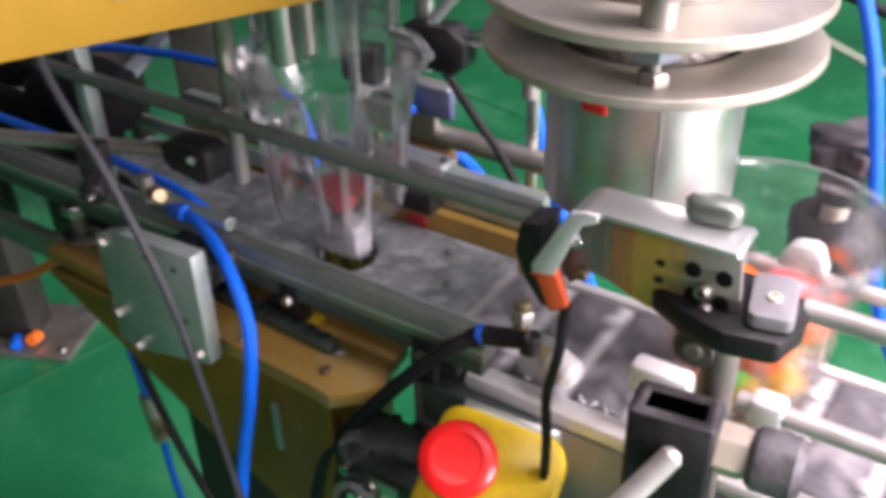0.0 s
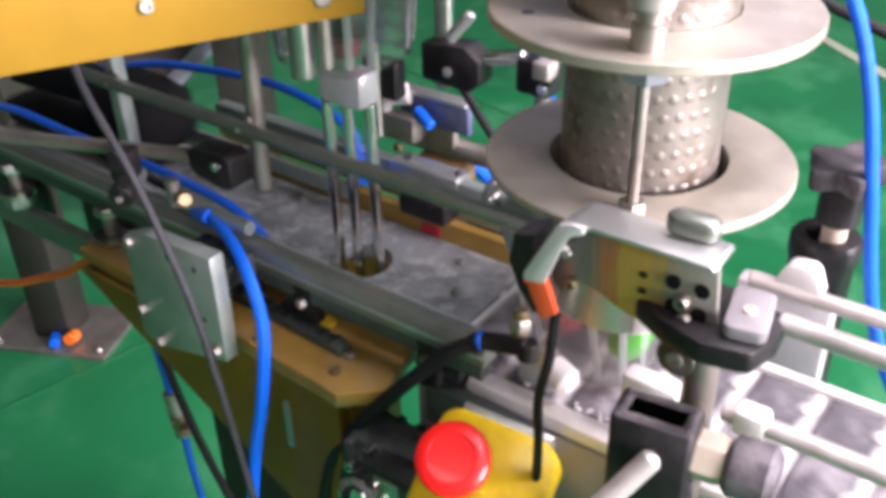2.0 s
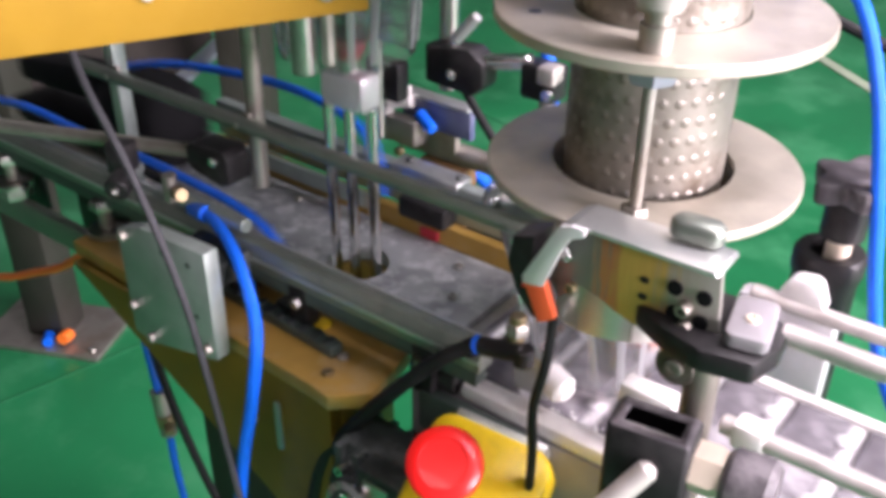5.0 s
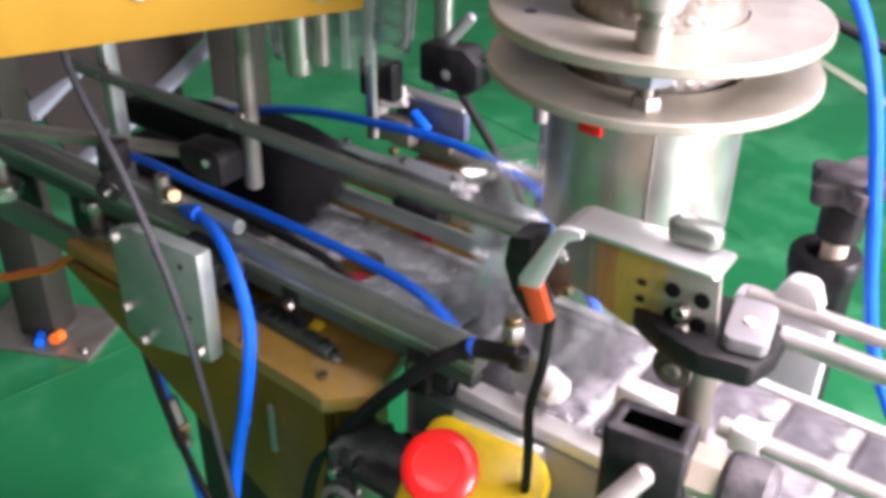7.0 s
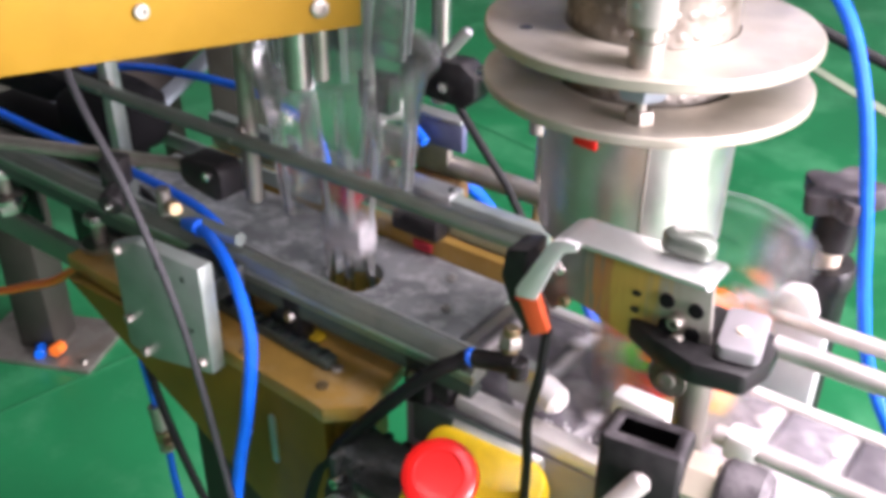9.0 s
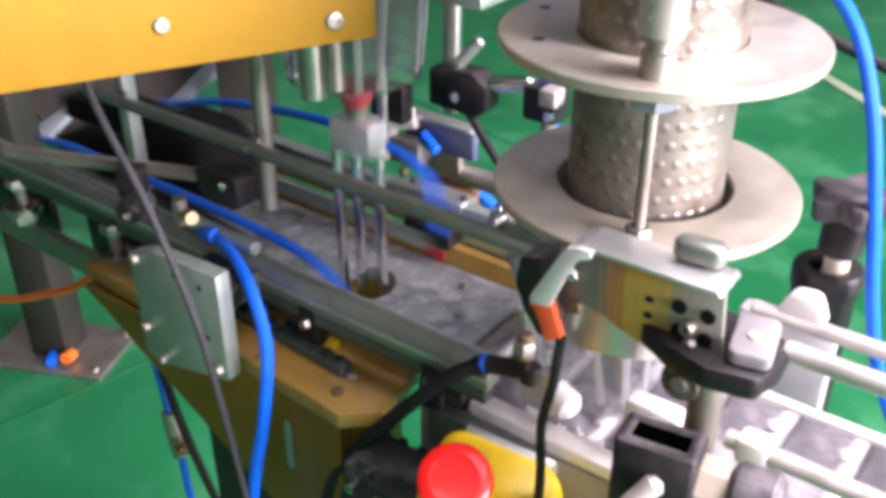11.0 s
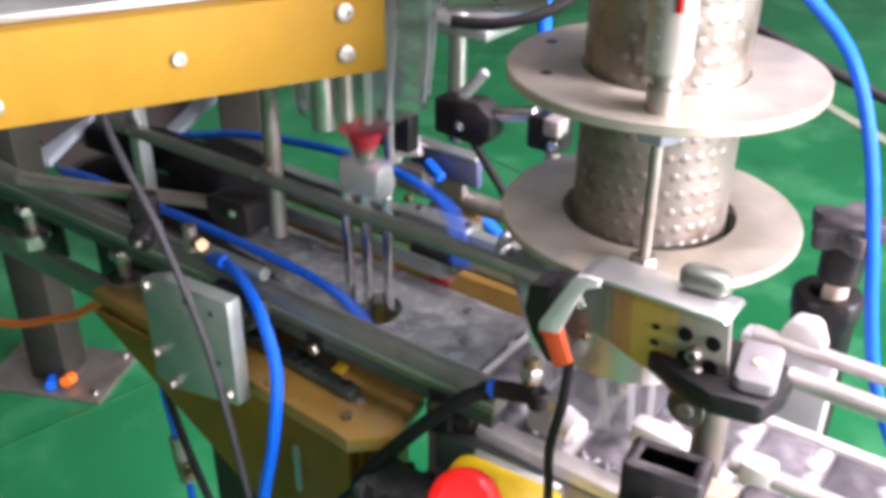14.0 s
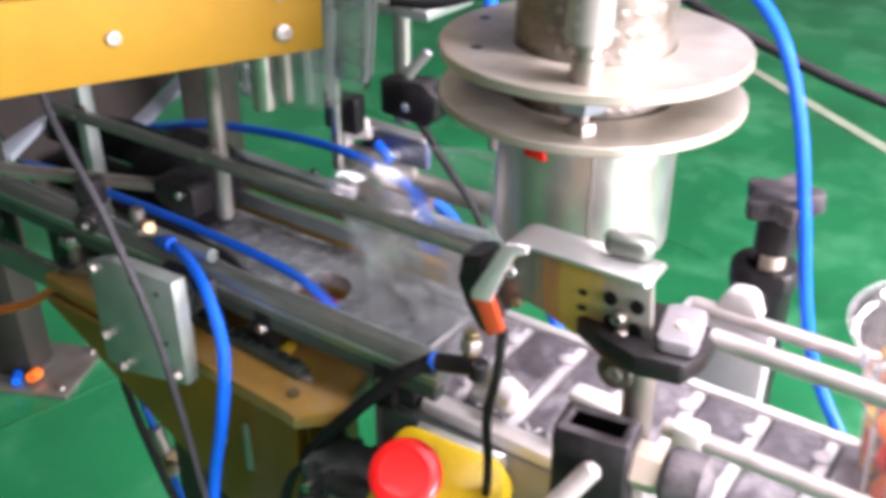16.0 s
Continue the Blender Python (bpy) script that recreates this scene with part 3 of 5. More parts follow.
part("body", box(-0.009, 0.009, -0.009, 0.009, -0.012, 0.012, 0.003, m=pose(-0.565, 0.392, 0.915, 0, 0, 22)), M_BLACK, CL)
part("knob", rod((-0.548, 0.38, 0.908), (-0.54, 0.366, 0.905), 0.0092), M_BLACK, CL)
part("screw", socket_bolt((-0.54, 0.366, 0.905), (-0.539, 0.3635, 0.9045), 0.0035), M_CHROME, CL)

# ---- zinc plate, cylinder and hose on the near side ----
ZP = thing("mounting_plate", "square zinc plated mounting plate with corner bolts", "plate")
part("plate", prism([(-0.526, 0.886), (-0.5, 0.8965), (-0.434, 0.9), (-0.434, 0.815), (-0.507, 0.797), (-0.526, 0.8)], 0.352, 0.364, "y", 0.001), M_ZINC, ZP)
for bx, bz in ((-0.518, 0.884), (-0.519, 0.826), (-0.505, 0.803), (-0.442, 0.822)):
    part("bolt", hexbolt((bx, 0.352, bz), (bx, 0.348, bz), 0.004), M_DULL, ZP)
for bx, bz in ((-0.478, 0.885), (-0.452, 0.885), (-0.45, 0.845)):
    part("screw_hole", rod((bx, 0.3525, bz), (bx, 0.3515, bz), 0.0022, 12, 0.0002), M_DARK, ZP)
part("spacer", box(-0.5, -0.45, 0.364, 0.404, 0.855, 0.872, 0.001), M_DARK, ZP)

AC = thing("air_cylinder", "slim steel air cylinder with push-in fitting", "cylinder")
part("barrel", rod((-0.54, 0.412, 0.884), (-0.46, 0.412, 0.884), 0.0055), M_ZINC, AC)
part("elbow", rod((-0.531, 0.410, 0.889), (-0.518, 0.404, 0.893), 0.0055), M_BRASS, AC)
part("fitting", rod((-0.534, 0.407, 0.882), (-0.534, 0.407, 0.904), 0.0055), M_DULL, AC)
BH = thing("air_hose", "thick glossy blue air hose hanging in a bow", "hose", group="air hoses")
part("hose", hose([(-0.516, 0.412, 0.88), (-0.503, 0.409, 0.883), (-0.471, 0.399, 0.882), (-0.44, 0.385, 0.873), (-0.413, 0.37, 0.854), (-0.403, 0.36, 0.833), (-0.4025, 0.35, 0.792), (-0.41, 0.345, 0.75), (-0.43, 0.345, 0.66)], 0.0045), M_BLUE, BH)
part("hose_end", rod((-0.43, 0.345, 0.66), (-0.431, 0.345, 0.64), 0.0075), M_BRASS, BH)
part("collar", rod((-0.516, 0.4115, 0.8805), (-0.496, 0.407, 0.8835), 0.0066), M_BLUE, BH)
GC = thing("sensor_cable", "thin grey cable hanging in front of the machine", "cable", group="cables")
part("cable", hose([(-0.545, 0.37, 1.06), (-0.52, 0.342, 1.018), (-0.478, 0.34, 0.948), (-0.447, 0.34, 0.875), (-0.432, 0.34, 0.81), (-0.418, 0.338, 0.745), (-0.40, 0.335, 0.66)], 0.0026), M_GREYC, GC)
part("gland", rod((-0.55, 0.375, 1.068), (-0.54, 0.364, 1.05), 0.006), M_BLACK, GC)
part("plug", rod((-0.4, 0.335, 0.662), (-0.396, 0.334, 0.63), 0.005), M_BLACK, GC)

# ---- gold box under the table ----
GX = thing("gold_bracket_box", "gold anodised bracket box with a tan top and darker front", "bracket")
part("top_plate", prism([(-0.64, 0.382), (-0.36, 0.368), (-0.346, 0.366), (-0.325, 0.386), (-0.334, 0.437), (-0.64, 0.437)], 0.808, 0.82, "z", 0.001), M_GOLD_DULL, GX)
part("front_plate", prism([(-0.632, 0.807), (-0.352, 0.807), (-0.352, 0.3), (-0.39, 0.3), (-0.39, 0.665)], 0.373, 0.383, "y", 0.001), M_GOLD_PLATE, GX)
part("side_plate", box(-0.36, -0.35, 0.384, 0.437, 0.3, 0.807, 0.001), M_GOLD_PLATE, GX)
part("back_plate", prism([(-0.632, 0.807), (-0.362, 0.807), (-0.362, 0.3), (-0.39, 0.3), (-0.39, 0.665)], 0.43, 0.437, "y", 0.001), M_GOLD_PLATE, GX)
part("base_column", box(-0.39, -0.35, 0.384, 0.43, 0.0, 0.3, 0.001), M_FRAME, GX)
for bx, z0, z1 in ((-0.402, 0.738, 0.782), (-0.428, 0.75, 0.775)):
    part("slot", prism([(x + bx, z + (z0 + z1) / 2) for x, z in rounded(0.0028, (z1 - z0) / 2, 0.0026, 4)], 0.3712, 0.373, "y", 0.0003), M_ALU, GX, "bright steel slot plate")
part("bolt", hexbolt((-0.361, 0.383, 0.82), (-0.361, 0.383, 0.8235), 0.0042), M_BRASS, GX)
part("bolt", hexbolt((-0.43, 0.378, 0.82), (-0.43, 0.378, 0.823), 0.0035), M_BRASS, GX)
part("slide_bar", box(-0.06, 0.06, -0.0055, 0.0055, 0, 0.008, 0.001, m=pose(-0.429, 0.4045, 0.8205, 0, 0, -3)), M_GREENISH, GX, "dark ribbed steel slide bar")
for k in range(9):
    part("rib", box(-0.0022, 0.0022, -0.0052, 0.0052, 0.0082, 0.0096, 0.0004, m=pose(-0.429, 0.4045, 0.8205, 0, 0, -3) @ pose(0.052 - 0.0115 * k, 0, 0)), M_DARK, GX)
part("bar_screw", rod((-0.364, 0.401, 0.8203), (-0.364, 0.401, 0.8245), 0.004), M_DULL, GX)
part("adjust_block", box(-0.44, -0.415, 0.413, 0.427, 0.8205, 0.83, 0.002), M_DARK, GX)
part("yellow_tag", box(-0.404, -0.394, 0.412, 0.424, 0.8205, 0.8265, 0.002), M_YELP, GX)

# ---- gear motor and emergency stop ----
GMO = thing("gear_motor", "dark grey cast gear motor under the conveyor", "motor")
part("housing", box(-0.345, -0.262, 0.365, 0.404, 0.69, 0.79, 0.012), M_DARK, GMO)
part("end_cap", lathe([(0, 0), (0.028, 0), (0.031, 0.004), (0.031, 0.05), (0.026, 0.058), (0, 0.058)], (-0.3, 0.385, 0.745), (-0.22, 0.385, 0.75), 28), M_DARK, GMO)
for k in range(5):
    part("cooling_fin", box(-0.338 + 0.015 * k, -0.332 + 0.015 * k, 0.3605, 0.404, 0.7, 0.788, 0.0015), M_DARK, GMO)
part("terminal_box", box(-0.312, -0.27, 0.352, 0.372, 0.762, 0.79, 0.004), M_DARK, GMO)
part("nameplate", box(-0.304, -0.284, 0.3505, 0.3519, 0.768, 0.784, 0.0003), M_STEEL, GMO, "small bright blank plate")
part("shaft_ring", lathe([(0.012, 0), (0.017, 0.001), (0.017, 0.006), (0.012, 0.007), (0.012, 0)], (-0.314, 0.35, 0.758), (-0.314, 0.28, 0.775), 24), M_CHROME, GMO, "bright shaft ring")
part("flange", lathe([(0, 0), (0.028, 0), (0.028, 0.006), (0.018, 0.008), (0.018, 0.016), (0.009, 0.016), (0.009, 0.002), (0, 0.002)], (-0.314, 0.365, 0.755), (-0.314, 0.28, 0.775), 24), M_DARK, GMO)
part("shaft", rod((-0.314, 0.364, 0.755), (-0.314, 0.345, 0.759), 0.008), M_CHROME, GMO)
for a in range(4):
    dx, dz = 0.023 * math.cos(a * math.pi / 2 + 0.6), 0.023 * math.sin(a * math.pi / 2 + 0.6)
    part("bolt", socket_bolt((-0.314 + dx, 0.364, 0.755 + dz), (-0.314 + dx, 0.352, 0.757 + dz), 0.0038), M_CHROME, GMO)
part("foot", box(-0.34, -0.27, 0.37, 0.41, 0.0, 0.69, 0.003), M_FRAME, GMO)

ESM = Matrix.Translation((-0.234, 0.352, 0.826)) @ pose(0, 0, 0, 38, 0, 0) @ pose(0, 0, 0, 0, 14, 4)
ES = thing("emergency_stop", "yellow emergency stop box with a red mushroom button", "stop button")
ES.matrix_world = ESM
part("box", loft([([(x + 0.0115, y - 0.006) for x, y in rounded(hx, hy, 0.012, 5)], z) for hx, hy, z in ((0.0375, 0.041, -0.055), (0.0375, 0.041, -0.003), (0.0355, 0.039, 0.0))], True, True), M_YELP, ES)
part("collar", lathe([(0, 0), (0.0165, 0), (0.0165, 0.012), (0.013, 0.014), (0, 0.014)], (-0.004, 0.004, 0.0), (-0.004, 0.004, 1), 28), M_BLACK, ES, "black collar")
part("button", lathe([(0, 0), (0.0145, 0), (0.021, 0.005), (0.022, 0.009), (0.021, 0.014), (0.0178, 0.0165), (0.014, 0.0172), (0.0135, 0.0165), (0, 0.0175)], (-0.004, 0.004, 0.014), (-0.004, 0.004, 1), 40), M_REDP, ES, "glossy red mushroom button")
part("bracket", box(-0.018, 0.04, 0.0352, 0.041, -0.08, -0.014, 0.001), M_ALU, ES)

# ---- conveyor ----
X0, X1, ZT, RS, NS = -0.285, 0.42, 0.832, 0.03, 36
CV = thing("slat_conveyor", "slat conveyor dusted with white powder", "conveyor")
part("near_frame", box(X0 - 0.03, X1 + 0.06, 0.4135, 0.422, 0.755, 0.822, 0.0015), M_LILAC, CV, "pale grey side frame")
part("near_strip", box(-0.277, X1 + 0.05, 0.4135, 0.4305, 0.8225, 0.835, 0.005), M_WHITE, CV, "white plastic wear strip")
part("mount_plate", box(-0.302, -0.222, 0.4045, 0.413, 0.792, 0.8235, 0.0015), M_GREENISH, CV, "dark steel mounting plate with the green floor's reflection in its colour")
# Black block that also covers the area of the hose's shadow.
part("end_block", box(-0.316, -0.2785, 0.412, 0.43, 0.8235, 0.8385, 0.003), M_BLACK, CV, "black plastic end block, also standing in for the hose's shadow")
part("far_frame", box(X0 - 0.01, X1 + 0.06, 0.5385, 0.546, 0.755, 0.822, 0.0015), M_ALU, CV)
part("far_strip", box(-0.288, X1 + 0.05, 0.5345, 0.544, 0.8225, 0.8335, 0.003), M_WHITE, CV, "white plastic wear strip")
for bx in (-0.2, 0.0, 0.2, 0.4):
    part("cross_bar", rod((bx, 0.422, 0.79), (bx, 0.5385, 0.79), 0.008, 12), M_DULL, CV)
for sx in (X0, X1):
    part("end_roller", rod((sx, 0.4225, ZT - 0.006 - RS), (sx, 0.538, ZT - 0.006 - RS), RS - 0.008), M_DARK, CV)
for lx2, ly2 in ((0.05, 0.406), (0.05, 0.554), (0.4, 0.406), (0.4, 0.554)):
    part("leg", box(lx2 - 0.02, lx2 + 0.02, ly2 - 0.007, ly2 + 0.007, 0, 0.8, 0.002), M_FRAME, CV)


def slat_mesh():
    bm = box(-0.0165, 0.0165, -0.051, 0.051, -0.006, 0, 0.0015)
    me = bpy.data.meshes.new("slat")
    bm.to_mesh(me)
    bm.free()
    me.materials.append(M_SLAT)
    hb = bmesh.new()
    box(0.0175, 0.0255, -0.051, 0.051, -0.006, -0.0012, 0.0015, bm=hb)
    for hy in (-0.03, 0.03):
        lathe([(0, 0), (0.0055, 0.0005), (0.006, 0.003), (0.003, 0.0045), (0, 0.0048)], (0.0195, hy, -0.002), (0.0195, hy, 1), 10, bm=hb)
    hm = bpy.data.meshes.new("hinge")
    hb.to_mesh(hm)
    hb.free()
    hm.materials.append(M_SLATGAP)
    return me, hm


SLAT_ME, HINGE_ME = slat_mesh()
SLATS = []
for i in range(NS):
    s = new("slat", SLAT_ME)
    s.parent = CV
    h = new("hinge", HINGE_ME)
    h.parent = s
    SLATS.append(s)

OT = thing("outfeed_table", "plain steel outfeed table after the conveyor", "table")
part("top", box(0.49, 1.75, 0.40, 0.60, 0.812, 0.828, 0.002), M_ALU, OT)
for lx2, ly2 in ((0.53, 0.42), (0.53, 0.58), (1.7, 0.42), (1.7, 0.58)):
    part("leg", box(lx2 - 0.015, lx2 + 0.015, ly2 - 0.015, ly2 + 0.015, 0, 0.812, 0.002), M_FRAME, OT)

# ---- guide rods, clamps and the photo sensor ----
RA = thing("guide_rod", "bright steel guide rod beyond the conveyor", "guide rod", group="guide rods")
part("rod", rod((-0.155, 0.575, 0.87), (0.5, 0.575, 0.87), 0.0057), M_ROD, RA)
part("knuckle", prism([(-0.139, 0.874), (-0.137, 0.88), (-0.132, 0.889), (-0.128, 0.891), (-0.118, 0.892), (-0.113, 0.889), (-0.107, 0.874)], 0.572, 0.586, "y", 0.002), M_WHITE, RA, "white plastic rod knuckle")
RN = thing("guide_rod", "bright steel guide rod on the near side of the conveyor", "guide rod", group="guide rods")
part("rod", rod((-0.115, 0.43, 0.879), (0.5, 0.43, 0.879), 0.0057), M_ROD, RN)
part("knuckle", box(-0.108, -0.09, 0.423, 0.438, 0.8705, 0.887, 0.003), M_WHITE, RN, "white plastic rod knuckle")
part("hinge_block", box(-0.175, -0.14, 0.425, 0.44, 0.862, 0.88, 0.004), M_WHITE, RN)

BP = thing("knob_post", "black plastic bracket post with a star knob on top", "bracket")
part("post", lathe([(0.018, 0), (0.0215, 0.004), (0.0215, 0.178), (0.0235, 0.184), (0.0235, 0.196), (0.0215, 0.199), (0.014, 0.199), (0.014, 0.18), (0, 0.18)], (-0.122, 0.618, 0.695), (-0.122, 0.618, 1), 28), M_BLACK, BP)
part("stud", rod((-0.118, 0.618, 0.875), (-0.118, 0.618, 0.915), 0.0085), M_CREAM, BP, "cream coloured stud")
part("knob_neck", rod((-0.118, 0.618, 0.906), (-0.118, 0.618, 0.94), 0.0145), M_BLACK, BP)
star = [((0.0225 + 0.0055 * math.cos(5 * math.pi * i / 20)) * math.cos(math.pi * i / 20 + 0.3), (0.0225 + 0.0055 * math.cos(5 * math.pi * i / 20)) * math.sin(math.pi * i / 20 + 0.3)) for i in range(40)]
part("star_knob", prism(star, 0, 0.016, "z", 0.003, m=pose(-0.118, 0.618, 0.936, 6, -4, 0)), M_DUSTY_LIT, BP)
part("mount", box(-0.166, -0.1, 0.582, 0.598, 0.72, 0.862, 0.003), M_BRIGHT, BP, "bright aluminium mounting plate")
part("column", box(-0.15, -0.1, 0.6, 0.64, 0.0, 0.695, 0.003), M_FRAME, BP)

SB = thing("photo_sensor", "photo sensor with orange face on a bent aluminium bracket", "sensor")
part("plate", prism([(-0.109, 0.966), (-0.1125, 1.0045), (-0.177, 1.0028), (-0.183, 0.999), (-0.198, 0.968), (-0.191, 0.957), (-0.18, 0.968), (-0.1685, 0.9655), (-0.161, 0.962), (-0.15, 0.9585)], 0.377, 0.3795, "y", 0.0004), M_FILM, SB, "polished bracket plate with gold and orange reflections in its colour")
bend = [(-0.1125, 1.0068), (-0.181, 1.0065), (-0.187, 1.0042), (-0.191, 0.9985), (-0.1938, 0.991), (-0.2065, 0.966)]
part("bent_bar", prism(bend + [(x + 0.0016, z - 0.0024) for x, z in reversed(bend)], 0.368, 0.3915, "y", 0.0004), M_ALU, SB, "bent aluminium flat bar")
# Added face, lighter than the bar itself, for the leg's lit side.
part("leg_face", prism([(-0.174, 1.0066), (-0.181, 1.0062), (-0.187, 1.0040), (-0.1905, 0.9985), (-0.2055, 0.970), (-0.205, 0.9655), (-0.194, 0.9675), (-0.184, 0.9935), (-0.181, 0.999), (-0.174, 1.0025)], 0.3655, 0.368, "y", 0.0004), M_BRIGHT, SB, "aluminium leg face with its lit side put in the colour")
part("sensor_body", prism([(-0.216, 0.986), (-0.203, 0.99), (-0.2045, 0.966), (-0.198, 0.944), (-0.203, 0.9425), (-0.2125, 0.955), (-0.2185, 0.97)], 0.3715, 0.391, "y", 0.0015), M_BLACK, SB, "black sensor housing")
part("indicator", rod((-0.2075, 0.3716, 0.9605), (-0.2075, 0.3705, 0.9605), 0.0013, 10, 0.0002), M_REDP, SB, "tiny red indicator")
part("orange_face", prism([(-0.206, 0.9675), (-0.1945, 0.971), (-0.1865, 0.951), (-0.1955, 0.945)], 0.3665, 0.371, "y", 0.0006), M_LABEL, SB, "orange sensor face")
for bx, bz, sm in ((-0.1865, 0.984, M_CHROME), (-0.1835, 0.9665, M_BRASS)):
    part("screw", socket_bolt((bx, 0.3772, bz), (bx, 0.373, bz), 0.003), sm, SB)
for bx, bz in ((-0.147, 0.985), (-0.147, 0.976)):
    part("hole", prism([(x + bx, z + bz) for x, z in rounded(0.0022, 0.0015, 0.0014, 4)], 0.3762, 0.3774, "y", 0), M_BLACK, SB)
for bx, bz in ((-0.132, 0.987), (-0.131, 0.974), (-0.118, 0.987), (-0.118, 0.974)):
    part("bolt_hole", rod((bx, 0.377, bz), (bx, 0.3755, bz), 0.0038, 14, 0.0003), M_MATTE, SB)
for bx, bz in ((-0.126, 0.979), (-0.124, 0.970)):
    part("bolt", socket_bolt((bx, 0.377, bz), (bx, 0.3715, bz), 0.0036), M_DULL, SB)
part("thumb_knob", loft([([(x * k, y * k) for x, y in rounded(0.0125, 0.006, 0.0058, 6)], z) for k, z in ((0.9, 0), (1, 0.0015), (1, 0.0075), (0.85, 0.0095))], True, True), M_RAIL, SB)
SB.children[-1].matrix_local = pose(-0.13, 0.3875, 1.008, 0, 0, 4)
part("cable", hose([(-0.1895, 0.372, 0.948), (-0.192, 0.372, 0.917), (-0.1975, 0.372, 0.885), (-0.196, 0.372, 0.85), (-0.198, 0.372, 0.79), (-0.205, 0.37, 0.7)], 0.0028), M_RUBBER, SB, "thin black cable")

WC = thing("swivel_clamp", "black plastic swivel clamp holding the sensor bracket", "clamp")
part("wing", prism([(-0.156, 0.39), (-0.149, 0.376), (-0.132, 0.3665), (-0.111, 0.361), (-0.088, 0.366), (-0.083, 0.385), (-0.085, 0.402), (-0.1, 0.412), (-0.13, 0.412)], 0.9585, 0.9715, "z", 0.003), M_BLACK, WC)
part("block", prism(rounded(0.0098, 0.0172, 0.0042, 5), 0.972, 0.9795, "z", 0.0015, m=pose(-0.0985, 0.3875, 0, 0, 0, 12)), M_LILAC, WC, "pale grey clamp block")
part("pin", socket_bolt((-0.098, 0.385, 0.9792), (-0.098, 0.385, 0.981), 0.0032), M_CREAM, WC)
part("rod", rod((-0.088, 0.4, 0.9685), (0.5, 0.4, 0.9685), 0.0052), M_ROD, WC, "bright steel rod")
part("eye", lathe([(0, 0), (0.0095, 0.0), (0.0112, 0.003), (0.0112, 0.014), (0.0095, 0.017), (0, 0.017)], (-0.128, 0.381, 0.9405), (-0.128, 0.45, 0.9405), 24), M_TUBE, WC)
part("eye_screw", socket_bolt((-0.128, 0.381, 0.9405), (-0.128, 0.379, 0.9405), 0.0045), M_DULL, WC)
part("stem", rod((-0.117, 0.39, 0.84), (-0.117, 0.39, 0.9585), 0.0085), M_TUBE, WC)

SQ = thing("clamp_block", "black square clamp block with wing knob and steel handle", "clamp")
sqm = pose(-0.1265, 0.3645, 0, 0, 0, 8)
part("block", loft([(rounded(0.0205, 0.0125, 0.003, 3), 0.79), (rounded(0.0205, 0.0125, 0.003, 3), 0.9185), (rounded(0.0196, 0.0116, 0.002, 3), 0.9195)], True, False), M_BLACK, SQ)
SQ.children[-1].matrix_local = sqm
part("rim", loft([(rounded(0.0196, 0.0116, 0.002, 3), 0.9195), (rounded(0.0192, 0.0112, 0.002, 3), 0.9202), (rounded(0.0140, 0.0062, 0.001, 3), 0.9202), (rounded(0.0138, 0.006, 0.001, 3), 0.9195)], False, False), M_DUSTY_LIT, SQ, "dusty rim with its lit grey put in the colour")
SQ.children[-1].matrix_local = sqm
# Blacker lining than the block: the hole's shade as colour.
part("socket", loft([(rounded(0.0138, 0.006, 0.001, 3), 0.9195), (rounded(0.0138, 0.006, 0.001, 3), 0.83)], False, True), M_MATTE, SQ, "square socket with its inner shade put in the colour")
SQ.children[-1].matrix_local = sqm
part("handle", rod((-0.12, 0.352, 0.905), (-0.139, 0.327, 0.875), 0.0058, bev=0.003), M_ROD, SQ, "bright steel handle rod")
part("hex_nut", hexbolt((-0.107, 0.372, 0.898), (-0.092, 0.374, 0.898), 0.013), M_CREAM, SQ, "cream coloured hex nut")
part("knob", lathe([(0, 0), (0.013, 0), (0.0155, 0.003), (0.0155, 0.02), (0.012, 0.024), (0, 0.024)], (-0.092, 0.374, 0.898), (0, 0.384, 0.899), 24), M_DUSTY_LIT, SQ)
part("knob_wing", loft([([(x * k, y * k) for x, y in rounded(0.0165, 0.0235, 0.0125, 5)], z) for k, z in ((0.85, 0), (1, 0.003), (1, 0.007), (0.85, 0.01))], True, True), M_BLACK, SQ)
SQ.children[-1].matrix_local = Matrix.Translation((-0.066, 0.374, 0.897)) @ pose(0, 0, 0, 58, 0, 14)
part("stand", box(-0.14, -0.113, 0.356, 0.373, 0.0, 0.79, 0.002), M_FRAME, SQ)

AF = thing("air_fitting", "black elbow fitting with brass stud on the guide rail", "fitting")
part("elbow", rod((-0.256, 0.406, 0.879), (-0.228, 0.41, 0.884), 0.006), M_BLACK, AF)
part("ring", rod((-0.26, 0.4052, 0.8782), (-0.256, 0.406, 0.879), 0.0064), M_BLUE, AF)
part("elbow_tip", rod((-0.228, 0.41, 0.876), (-0.228, 0.41, 0.888), 0.0065), M_BLACK, AF)
part("stud", rod((-0.236, 0.413, 0.884), (-0.236, 0.415, 0.905), 0.005), M_BRASS, AF)
part("nut", hexbolt((-0.236, 0.414, 0.893), (-0.236, 0.4145, 0.9), 0.0075), M_DULL, AF)
part("bracket", box(-0.248, -0.222, 0.431, 0.441, 0.8355, 0.866, 0.003), M_ALU, AF, "powdered aluminium bracket")
part("white_cap", rod((-0.226, 0.432, 0.858), (-0.206, 0.427, 0.853), 0.0095, bev=0.004), M_WHITE, AF)
BHO = thing("air_hose", "black air hose bowing down from the fitting", "hose", group="air hoses")
